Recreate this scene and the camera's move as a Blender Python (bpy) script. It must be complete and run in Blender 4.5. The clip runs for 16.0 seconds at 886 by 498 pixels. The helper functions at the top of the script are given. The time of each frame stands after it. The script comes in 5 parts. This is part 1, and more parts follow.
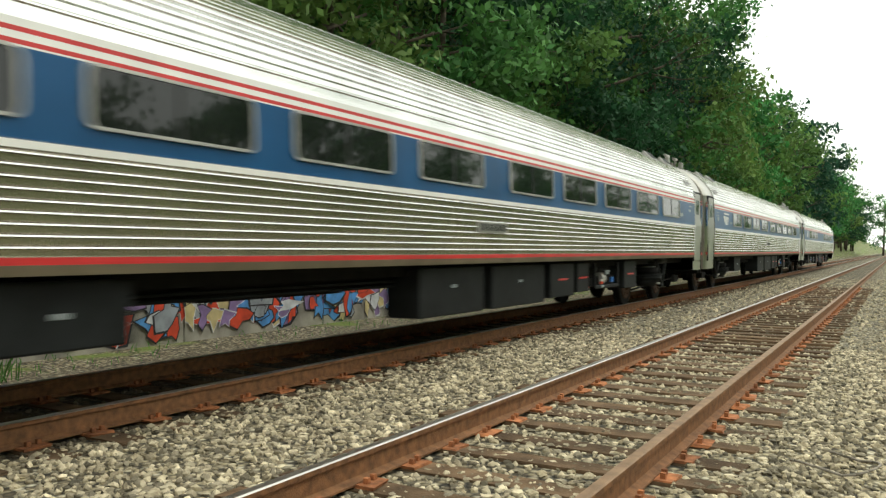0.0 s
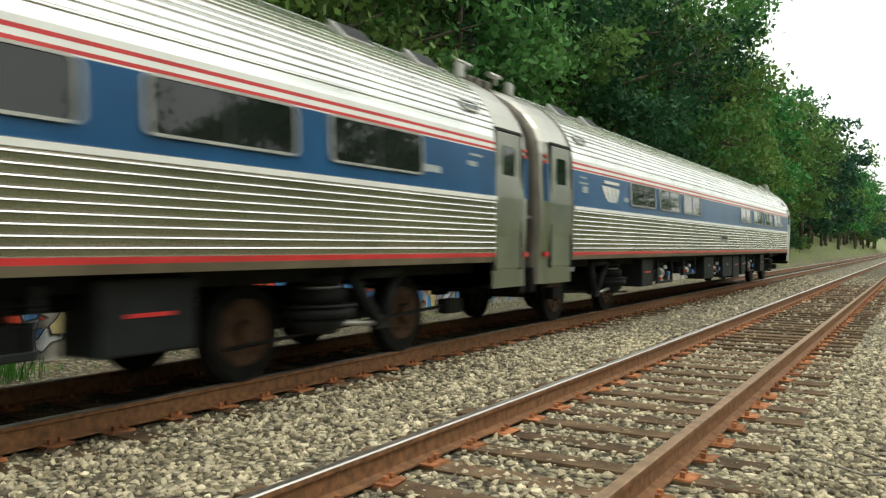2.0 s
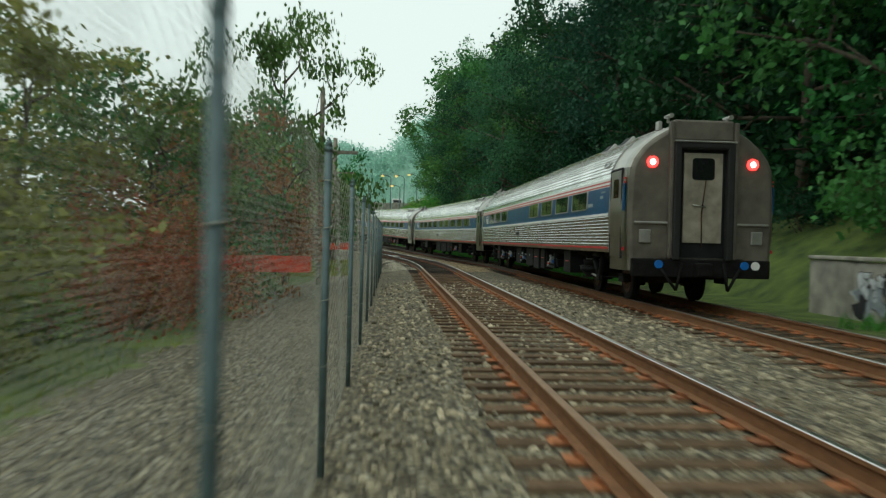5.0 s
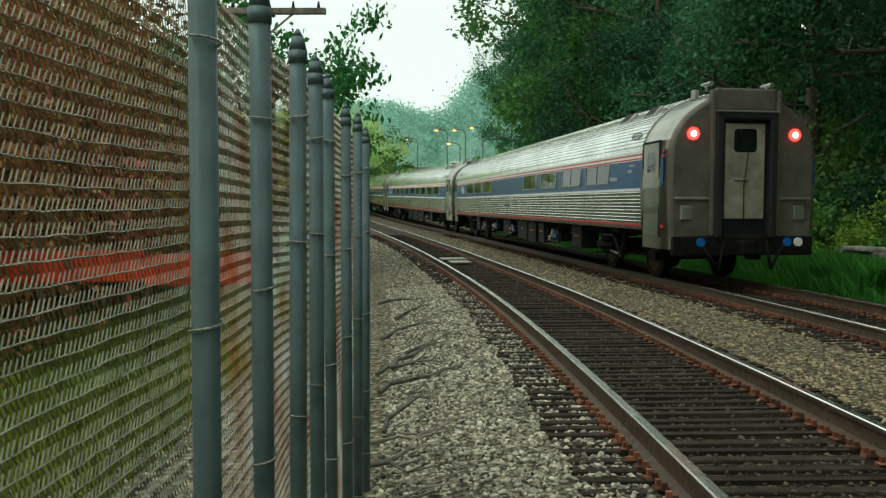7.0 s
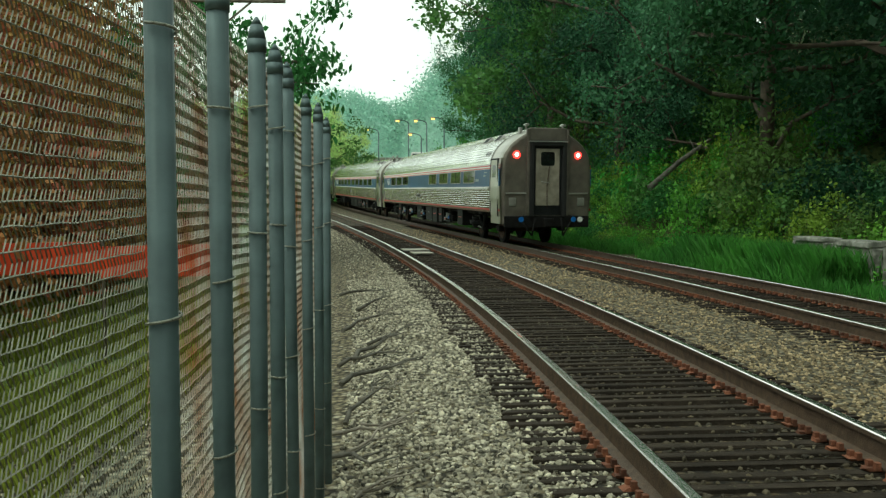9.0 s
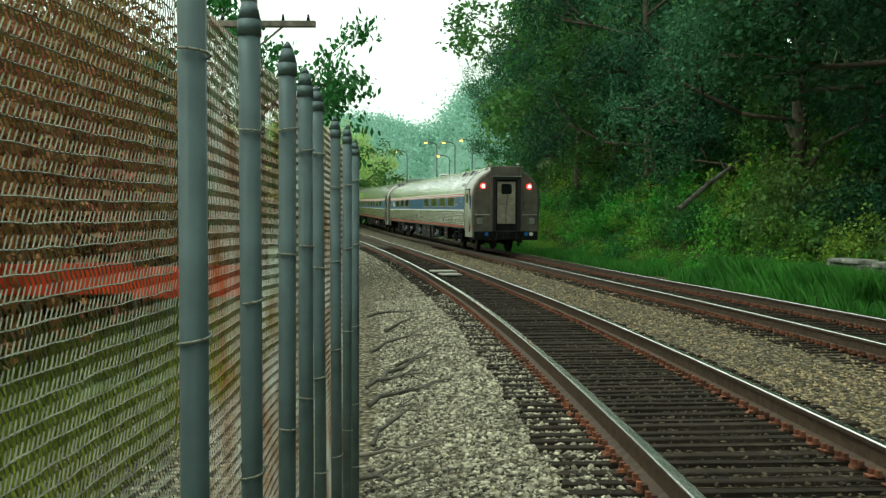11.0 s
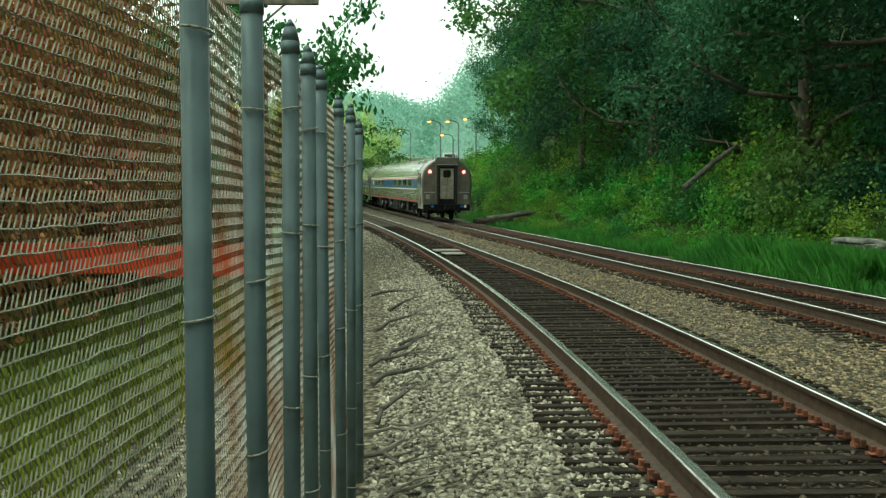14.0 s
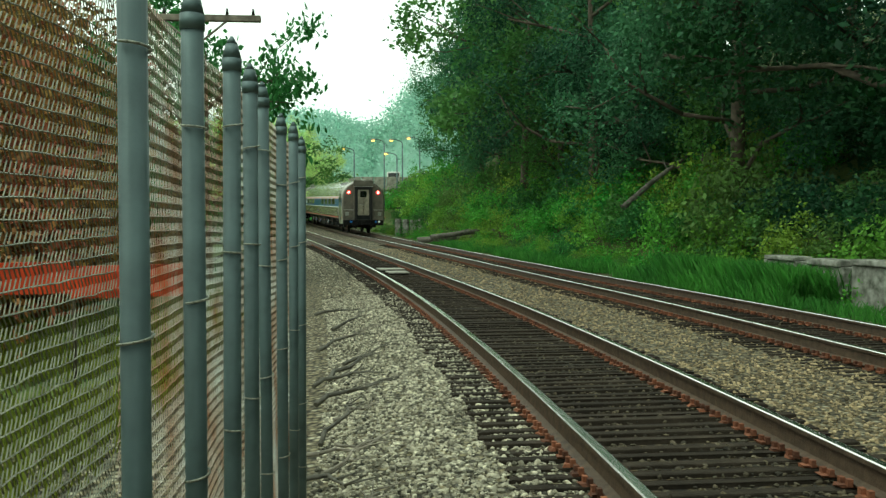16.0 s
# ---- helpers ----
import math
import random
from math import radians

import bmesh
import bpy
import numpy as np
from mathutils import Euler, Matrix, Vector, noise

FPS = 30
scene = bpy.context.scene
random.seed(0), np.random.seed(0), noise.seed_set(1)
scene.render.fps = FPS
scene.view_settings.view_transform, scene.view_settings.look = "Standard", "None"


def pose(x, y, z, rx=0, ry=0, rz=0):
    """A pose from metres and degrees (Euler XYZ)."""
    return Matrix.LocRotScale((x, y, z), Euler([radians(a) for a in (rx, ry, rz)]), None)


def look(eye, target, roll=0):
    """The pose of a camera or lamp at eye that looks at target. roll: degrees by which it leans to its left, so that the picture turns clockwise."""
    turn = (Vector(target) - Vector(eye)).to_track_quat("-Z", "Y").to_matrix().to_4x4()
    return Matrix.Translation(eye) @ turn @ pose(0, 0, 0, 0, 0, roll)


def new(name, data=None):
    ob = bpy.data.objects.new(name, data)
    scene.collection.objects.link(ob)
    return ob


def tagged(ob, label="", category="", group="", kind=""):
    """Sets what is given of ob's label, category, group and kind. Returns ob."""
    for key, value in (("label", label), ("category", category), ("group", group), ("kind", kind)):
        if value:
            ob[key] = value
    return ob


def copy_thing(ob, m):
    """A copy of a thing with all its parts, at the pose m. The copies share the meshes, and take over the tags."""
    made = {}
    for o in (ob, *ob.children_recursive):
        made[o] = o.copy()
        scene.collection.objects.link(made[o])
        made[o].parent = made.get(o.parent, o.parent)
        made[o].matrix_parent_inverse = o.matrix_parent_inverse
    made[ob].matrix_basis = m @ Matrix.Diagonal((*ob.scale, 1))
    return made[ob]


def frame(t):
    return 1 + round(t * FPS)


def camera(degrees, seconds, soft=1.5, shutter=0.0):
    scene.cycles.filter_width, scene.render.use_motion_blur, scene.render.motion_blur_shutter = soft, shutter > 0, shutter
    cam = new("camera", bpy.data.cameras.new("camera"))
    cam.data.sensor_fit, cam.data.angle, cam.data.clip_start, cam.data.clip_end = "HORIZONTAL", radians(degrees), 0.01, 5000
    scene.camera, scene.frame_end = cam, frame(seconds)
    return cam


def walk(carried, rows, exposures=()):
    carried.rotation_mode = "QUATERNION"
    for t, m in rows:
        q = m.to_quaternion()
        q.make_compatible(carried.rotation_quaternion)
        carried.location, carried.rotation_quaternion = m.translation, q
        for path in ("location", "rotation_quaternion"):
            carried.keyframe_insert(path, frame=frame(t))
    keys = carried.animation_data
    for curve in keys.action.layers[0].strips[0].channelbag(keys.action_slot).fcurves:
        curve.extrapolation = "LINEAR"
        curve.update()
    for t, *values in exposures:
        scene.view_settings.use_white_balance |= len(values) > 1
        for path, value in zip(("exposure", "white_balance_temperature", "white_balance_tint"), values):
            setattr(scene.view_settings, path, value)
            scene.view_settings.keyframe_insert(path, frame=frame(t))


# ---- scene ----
cam = camera(59.0, 16.0, soft=1.3, shutter=0.25)

# ---- plan of the line: x to the east, y along the track to the north, z = 0 at the rail heads ----
GAUGE = 0.7525          # half the distance between rail head centres
SPLIT = 4.08            # distance between the two tracks
AX = 2.12               # centre of the near track where it is straight
NORTH = 38.5            # the straight ends here and the long S-bend begins
BEND = 0.0449

# centre line of the near track: straight, a left bend, then a right bend
cl_x, cl_y = [], []
for k in range(-500, int(NORTH)):
    cl_x.append(AX), cl_y.append(float(k))
for k in range(0, 96):
    Z = float(k)
    X = 1.37 + GAUGE - BEND * Z - 0.0039 * Z**2 + 0.000023 * Z**3
    cl_x.append(X * math.cos(BEND) + Z * math.sin(BEND))
    cl_y.append(NORTH + Z * math.cos(BEND) - X * math.sin(BEND) + AX * math.sin(BEND))
head = math.atan2(cl_x[-1] - cl_x[-2], cl_y[-1] - cl_y[-2])
for k in range(180):
    head = min(head + 0.0066, 0.8)
    cl_x.append(cl_x[-1] + math.sin(head)), cl_y.append(cl_y[-1] + math.cos(head))
CX, CY = np.array(cl_x), np.array(cl_y)
CS = np.concatenate([[0], np.cumsum(np.hypot(np.diff(CX), np.diff(CY)))]) - 500.0
CH = np.unwrap(np.arctan2(np.gradient(CX), np.gradient(CY)))


def rise(s):
    """The line climbs gently through the bend."""
    return 0.65 * (max(0.0, min(s, 170.0) - NORTH - 18) / 37) ** 1.5


def on_line(s, u, z=0.0):
    """A place at s metres along the line and u metres to the right of the near track's centre."""
    h = float(np.interp(s, CS, CH))
    return Vector((float(np.interp(s, CS, CX)) + u * math.cos(h), float(np.interp(s, CS, CY)) - u * math.sin(h), z + rise(s)))


def heading(s):
    return float(np.interp(s, CS, CH))


def centre_x(y):
    return float(np.interp(y, CY, CX))


# ---- camera walk ----
def cam_row(t, x, y, z, yaw, pitch, roll):
    return (t, pose(x, y, z, 90 + pitch, 0, yaw) @ pose(0, 0, 0, 0, 0, roll))


EYE = 1.236
path = []
for t, yaw, pitch, roll in (
        (0.0, -149.84, 0.05, 0.2), (0.5, -149.63, 0.20, 0.14), (1.0, -149.39, 0.21, 0.07), (1.5, -148.84, 0.07, 0.04),
        (2.0, -148.56, -0.05, 0.0), (2.2, -147.0, -0.05, -0.05), (2.5, -138.4, 0.0, -0.2), (3.0, -100.3, 0.83, -0.3),
        (3.5, -56.3, 1.94, -1.9), (4.0, -24.8, 2.15, -0.2), (4.3, -8.5, 1.0, 0.9), (4.5, -4.8, 0.49, 1.6), (4.7, -4.1, -0.26, 1.7)):
    path.append(cam_row(t, 0, 0, EYE, yaw, pitch, roll))
for t, y, x, yaw, pitch, roll in ((4.8, 0.5, 0.0, -4.0, -0.4, 1.6), (5.0, 3.6, 0.0, -3.8, -0.7, 1.4), (5.5, 13.2, 0.0, -3.4, -1.4, 0.9), (6.0, 23.2, 0.0, -2.4, -2.1, 0.4), (6.4, 31.4, 0.0, -1.3, -2.5, 0.1), (6.6, 35.6, 0.0, -0.9, -2.65, 0.0), (6.7, 37.6, 0.0, -0.6, -2.68, 0.0)):
    path.append(cam_row(t, x, y, EYE + 0.124 * y / 38.5, yaw, pitch, roll))
for t, dx, dy in (
        (6.8, 45, 14), (7.0, 68, 16), (7.5, 98, -2), (8.0, 38, -18), (8.5, 17, -13), (9.0, 0, 0), (9.5, 0, 19), (10.0, 30, 30),
        (10.2, 45, 35), (11.2, 50, 38), (12.3, 55, 40), (12.5, 53, 37), (13.0, 47, 10), (13.5, 64, -8), (14.0, 56, 1), (14.5, 26, 9), (15.0, -13, 22),
        (15.5, -4, 28), (16.0, -43, 34)):
    path.append(cam_row(t, 0, NORTH, 1.36, -math.degrees(BEND) + (dx + 6) / 24.18, -3.26 + dy / 24.18, 0))
walk(cam, path, exposures=((0.0, 0.1, 6800, 3), (2.5, 0.1, 6700, 3), (3.0, 0.1, 6500, 3), (3.5, 0.3, 6300, 2), (4.0, 0.2, 6200, 0), (4.5, -0.5, 6250, -3), (4.7, -0.6, 6250, -4), (6.8, -0.45, 6400, -9), (9.0, -0.26, 6550, -12), (16.0, -0.06, 6550, -18)))

# ---- daylight under a bright overcast ----
world = bpy.data.worlds.new("overcast")
scene.world = world
world.use_nodes = True
wn = world.node_tree
sky = wn.nodes.new("ShaderNodeTexSky")
sky.sky_type, sky.sun_disc = "NISHITA", False
sky.sun_elevation, sky.sun_rotation = radians(52), radians(250)
sky.dust_density, sky.air_density = 4.0, 1.0
veil = wn.nodes.new("ShaderNodeMix")
veil.data_type = "RGBA"
veil.inputs[0].default_value = 0.85
veil.inputs[7].default_value = (15.5, 15.9, 15.6, 1)
wn.links.new(sky.outputs[0], veil.inputs[6])
wn.links.new(veil.outputs[2], wn.nodes["Background"].inputs[0])
wn.nodes["Background"].inputs[1].default_value = 0.1
sun = new("sun", bpy.data.lights.new("sun", "SUN"))
sun.data.energy, sun.data.angle, sun.data.color = 0.8, radians(25), (1.0, 0.97, 0.92)
sun.matrix_world = look((0, 0, 60), (30, 14, 0))


# ---- materials ----
def material(name, base, rough=0.7, metal=0.0, noise_scale=8.0, vary=0.25, bump=0.15, bump_scale=60.0, second=None, island=0.0, rand=0.0, spec=0.5):
    """Base colour broken by two scales of noise, with fine relief."""
    m = bpy.data.materials.new(name)
    m.use_nodes = True
    nt = m.node_tree
    b = nt.nodes["Principled BSDF"]
    b.inputs["Roughness"].default_value, b.inputs["Metallic"].default_value = rough, metal
    b.inputs["Specular IOR Level"].default_value = spec
    tc = nt.nodes.new("ShaderNodeTexCoord")
    n1 = nt.nodes.new("ShaderNodeTexNoise")
    n1.inputs["Scale"].default_value, n1.inputs["Detail"].default_value = noise_scale, 6
    nt.links.new(tc.outputs["Object"], n1.inputs["Vector"])
    mix = nt.nodes.new("ShaderNodeMix")
    mix.data_type = "RGBA"
    dark = second or tuple(c * (1 - vary) for c in base)
    light = base if second else tuple(min(1, c * (1 + vary)) for c in base)
    mix.inputs[6].default_value, mix.inputs[7].default_value = (*dark, 1), (*light, 1)
    ramp = nt.nodes.new("ShaderNodeMapRange")
    ramp.inputs[1].default_value, ramp.inputs[2].default_value = 0.32, 0.68
    nt.links.new(n1.outputs[0], ramp.inputs[0])
    nt.links.new(ramp.outputs[0], mix.inputs[0])
    out = mix.outputs[2]
    if island or rand:
        hsv = nt.nodes.new("ShaderNodeHueSaturation")
        src = nt.nodes.new("ShaderNodeNewGeometry").outputs["Random Per Island"] if island else nt.nodes.new("ShaderNodeObjectInfo").outputs["Random"]
        mr = nt.nodes.new("ShaderNodeMapRange")
        amount = island or rand
        mr.inputs[3].default_value, mr.inputs[4].default_value = 1 - amount, 1 + amount
        nt.links.new(src, mr.inputs[0])
        nt.links.new(mr.outputs[0], hsv.inputs["Value"])
        if island and rand:
            oi = nt.nodes.new("ShaderNodeObjectInfo")
            mh = nt.nodes.new("ShaderNodeMapRange")
            mh.inputs[3].default_value, mh.inputs[4].default_value = 0.5 - rand * 0.08, 0.5 + rand * 0.08
            nt.links.new(oi.outputs["Random"], mh.inputs[0])
            nt.links.new(mh.outputs[0], hsv.inputs["Hue"])
        nt.links.new(out, hsv.inputs["Color"])
        out = hsv.outputs[0]
    nt.links.new(out, b.inputs["Base Color"])
    if bump:
        n2 = nt.nodes.new("ShaderNodeTexNoise")
        n2.inputs["Scale"].default_value, n2.inputs["Detail"].default_value = bump_scale, 4
        nt.links.new(tc.outputs["Object"], n2.inputs["Vector"])
        bp = nt.nodes.new("ShaderNodeBump")
        bp.inputs["Strength"].default_value, bp.inputs["Distance"].default_value = bump, 0.02
        nt.links.new(n2.outputs[0], bp.inputs["Height"])
        nt.links.new(bp.outputs[0], b.inputs["Normal"])
    return m


def leafy(name, base, second, island=0.35, rand=0.5):
    m = material(name, base, rough=0.6, noise_scale=0.35, second=second, island=island, rand=rand, bump=0, spec=0.25)
    nt = m.node_tree
    b = nt.nodes["Principled BSDF"]
    tr = nt.nodes.new("ShaderNodeBsdfTranslucent")
    col = b.inputs["Base Color"].links[0].from_socket
    nt.links.new(col, tr.inputs["Color"])
    mixs = nt.nodes.new("ShaderNodeMixShader")
    mixs.inputs[0].default_value = 0.3
    nt.links.new(b.outputs[0], mixs.inputs[1])
    nt.links.new(tr.outputs[0], mixs.inputs[2])
    nt.links.new(mixs.outputs[0], nt.nodes["Material Output"].inputs[0])
    return m


M_STEEL = material("stainless_steel", (0.80, 0.80, 0.78), rough=0.25, metal=1.0, noise_scale=1.2, vary=0.12, bump=0.05, bump_scale=30)
# dusty lower side, darkened too for the ground mirrored in its grooves
M_RIBBED = material("dusty_shaded_groove_steel", (0.37, 0.335, 0.275), rough=0.26, metal=0.8, noise_scale=0.9, vary=0.18, bump=0.05, bump_scale=30)
M_STEEL_DULL = material("dull_steel", (0.42, 0.41, 0.38), rough=0.45, metal=0.8, noise_scale=2.5, vary=0.18, bump=0.05)
M_VESTIBULE = material("smooth_car_end_steel", (0.44, 0.42, 0.375), rough=0.30, metal=1.0, noise_scale=1.5, vary=0.14, bump=0.04, bump_scale=20)
M_SKIRT = material("dusty_sill_steel", (0.25, 0.21, 0.15), rough=0.55, metal=0.5, noise_scale=3.0, vary=0.2, bump=0.05)
M_END = material("grimy_end_panel", (0.15, 0.132, 0.108), rough=0.55, metal=0.4, noise_scale=3.0, vary=0.25, bump=0.08)
M_ENDDOOR = material("end_door_paint", (0.30, 0.265, 0.205), rough=0.6, metal=0.1, noise_scale=4.0, vary=0.3, bump=0.05)
M_BLUE = material("blue_band_paint", (0.010, 0.075, 0.19), spec=0.25, rough=0.3, noise_scale=1.5, vary=0.15, bump=0.03)
M_RED = material("red_stripe_paint", (0.55, 0.028, 0.03), rough=0.4, noise_scale=3.0, vary=0.15, bump=0)
M_WHITE = material("white_stripe_paint", (0.8, 0.79, 0.76), rough=0.4, noise_scale=3.0, vary=0.06, bump=0)
M_GLASS = material("tinted_window_glass", (0.012, 0.014, 0.014), rough=0.04, noise_scale=2.0, vary=0.2, bump=0, spec=0.5)
M_BLACK = material("sooty_underframe", (0.010, 0.0095, 0.009), spec=0.15, rough=0.8, noise_scale=6.0, vary=0.4, bump=0.2)
M_BOX = material("equipment_box_paint", (0.011, 0.0125, 0.013), spec=0.2, rough=0.6, noise_scale=4.0, vary=0.35, bump=0.1)
M_WHEEL = material("rusty_wheel_steel", (0.065, 0.032, 0.016), rough=0.75, metal=0.3, noise_scale=7.0, vary=0.4, bump=0.1)
M_RUBBER = material("black_rubber", (0.012, 0.012, 0.012), rough=0.75, noise_scale=5.0, vary=0.3, bump=0.1)
M_RUST = material("rusty_rail_side", (0.19, 0.086, 0.034), rough=0.8, noise_scale=14.0, vary=0.35, bump=0.3, bump_scale=90)
M_RAILTOP = material("polished_rail_head", (0.60, 0.57, 0.53), rough=0.32, metal=1.0, noise_scale=3.0, vary=0.1, bump=0)
# darker rail side for the stretch north of the straight
M_RUST_DARK = material("darker_rail_side", (0.085, 0.055, 0.036), rough=0.6, noise_scale=14.0, vary=0.35, bump=0.3, bump_scale=90)
M_RAILTOP_WORN = material("bright_worn_rail_head", (0.85, 0.83, 0.80), rough=0.27, metal=1.0, noise_scale=3.0, vary=0.1, bump=0)
M_RAILTOP_DULL = material("rusted_rail_head", (0.27, 0.17, 0.10), rough=0.6, metal=0.3, noise_scale=8.0, vary=0.25, bump=0.1)
M_PLATE = material("orange_rust_plate", (0.30, 0.11, 0.040), rough=0.85, noise_scale=16.0, vary=0.4, bump=0.3, island=0.35)
M_PLATE_DARK = material("dark_rust_plate", (0.17, 0.060, 0.030), rough=0.85, noise_scale=16.0, vary=0.4, bump=0.3, island=0.5)
M_TIE = material("weathered_timber", (0.125, 0.080, 0.046), spec=0.2, rough=0.85, noise_scale=5.0, vary=0.4, bump=0.5, bump_scale=40, rand=0.3)
M_STONE = material("ballast_stone", (0.50, 0.435, 0.305), rough=0.85, noise_scale=9.0, second=(0.23, 0.19, 0.12), bump=0.35, island=0.75)
M_STONE_DULL = material("dull_brown_stone", (0.45, 0.39, 0.27), rough=0.85, noise_scale=9.0, second=(0.21, 0.175, 0.115), bump=0.35, island=0.75)
M_STONE_GREY = material("grey_crushed_stone", (0.53, 0.485, 0.375), rough=0.85, noise_scale=12.0, second=(0.16, 0.14, 0.10), bump=0.35, island=0.85)
M_STONE_RUSTY = material("rust_dusted_stone", (0.40, 0.31, 0.18), rough=0.85, noise_scale=12.0, second=(0.16, 0.12, 0.07), bump=0.35, island=0.8)
# oil stain, with the shadow beneath the train put into the same colour
M_STONE_OILY_SHADE = material("oily_shadowed_stone", (0.105, 0.082, 0.05), rough=0.8, noise_scale=6.0, second=(0.045, 0.036, 0.022), bump=0.3, island=0.7)
M_POST = material("galvanised_post", (0.11, 0.155, 0.16), rough=0.5, metal=0.35, noise_scale=9.0, vary=0.22, bump=0.06)
M_WIRE = material("galvanised_wire", (0.34, 0.34, 0.29), rough=0.4, metal=0.75, noise_scale=20.0, vary=0.3, bump=0)
M_WIRE_NEAR = material("weathered_grey_wire", (0.26, 0.26, 0.20), rough=0.5, metal=0.5, noise_scale=20.0, vary=0.35, bump=0)
M_WIRE_OLD = material("rust_stained_wire", (0.66, 0.67, 0.62), rough=0.6, metal=0.1, noise_scale=4.5, second=(0.30, 0.11, 0.03), bump=0.1)
M_CONCRETE = material("old_concrete", (0.36, 0.34, 0.29), rough=0.9, noise_scale=2.0, vary=0.35, bump=0.3)
M_BARK = material("tree_bark", (0.09, 0.07, 0.05), rough=0.9, noise_scale=4.0, vary=0.4, bump=0.5, bump_scale=14)
M_STAINED = material("stained_broken_concrete", (0.42, 0.41, 0.37), rough=0.9, noise_scale=5.0, second=(0.07, 0.075, 0.055), bump=0.5, bump_scale=25)
M_DEAD = material("bleached_dead_wood", (0.24, 0.21, 0.17), rough=0.9, noise_scale=6.0, vary=0.4, bump=0.3)
M_LEAF = leafy("broadleaf_foliage", (0.115, 0.265, 0.062), (0.058, 0.150, 0.040))
# deep green tree leaves; on bushes it paints the shade under the trees
M_LEAF_DARK = leafy("deep_green_shade_foliage", (0.030, 0.104, 0.044), (0.016, 0.060, 0.028))
M_LEAF_LIGHT = leafy("yellow_green_foliage", (0.28, 0.32, 0.07), (0.16, 0.20, 0.05))
M_LEAF_RED = leafy("russet_foliage", (0.42, 0.20, 0.065), (0.23, 0.125, 0.045))
M_GRASS = leafy("grass_blades", (0.12, 0.31, 0.05), (0.07, 0.20, 0.035))
M_GRASS_DRY = leafy("yellowing_grass_blades", (0.30, 0.33, 0.05), (0.15, 0.19, 0.03))
# brighter copy of the bank leaves, their lit look put into the colour
M_BANK = leafy("bank_foliage_lit_copy", (0.205, 0.44, 0.06), (0.105, 0.26, 0.04))
M_TIE_DARK = material("creosoted_timber", (0.034, 0.026, 0.019), spec=0.2, rough=0.85, noise_scale=5.0, vary=0.4, bump=0.5, bump_scale=40, rand=0.3)
# hill leaves paled to blue-green: distance haze put into the colour
M_HAZE = leafy("haze_tinted_hill_foliage", (0.46, 0.69, 0.58), (0.34, 0.56, 0.46), island=0.2, rand=0.1)
# yellow-green leaves, paled further by haze painted into the colour
M_LEAF_FAR = leafy("haze_paled_spring_foliage", (0.56, 0.74, 0.27), (0.40, 0.56, 0.21))
# dark leaves lightened in colour to stand for haze at the bend
M_LEAF_MISTY = leafy("haze_lightened_dark_foliage", (0.085, 0.22, 0.105), (0.045, 0.14, 0.07))
M_LOG = material("weathered_fallen_wood", (0.12, 0.11, 0.09), rough=0.9, noise_scale=6.0, vary=0.4, bump=0.3)
M_ORANGE = material("faded_orange_plastic", (0.62, 0.05, 0.010), rough=0.6, noise_scale=5.0, vary=0.3, bump=0.1)


def glowing(name, colour, strength):
    m = bpy.data.materials.new(name)
    m.use_nodes = True
    b = m.node_tree.nodes["Principled BSDF"]
    b.inputs["Base Color"].default_value = (*colour, 1)
    b.inputs["Emission Color"].default_value = (*colour, 1)
    b.inputs["Emission Strength"].default_value = strength
    return m


M_TAIL = glowing("red_marker_lens", (1.0, 0.03, 0.03), 7.0)
M_TAILCORE = glowing("hot_marker_core", (1.0, 0.55, 0.5), 9.0)
M_LAMP = glowing("orange_lamp", (1.0, 0.55, 0.12), 4.0)


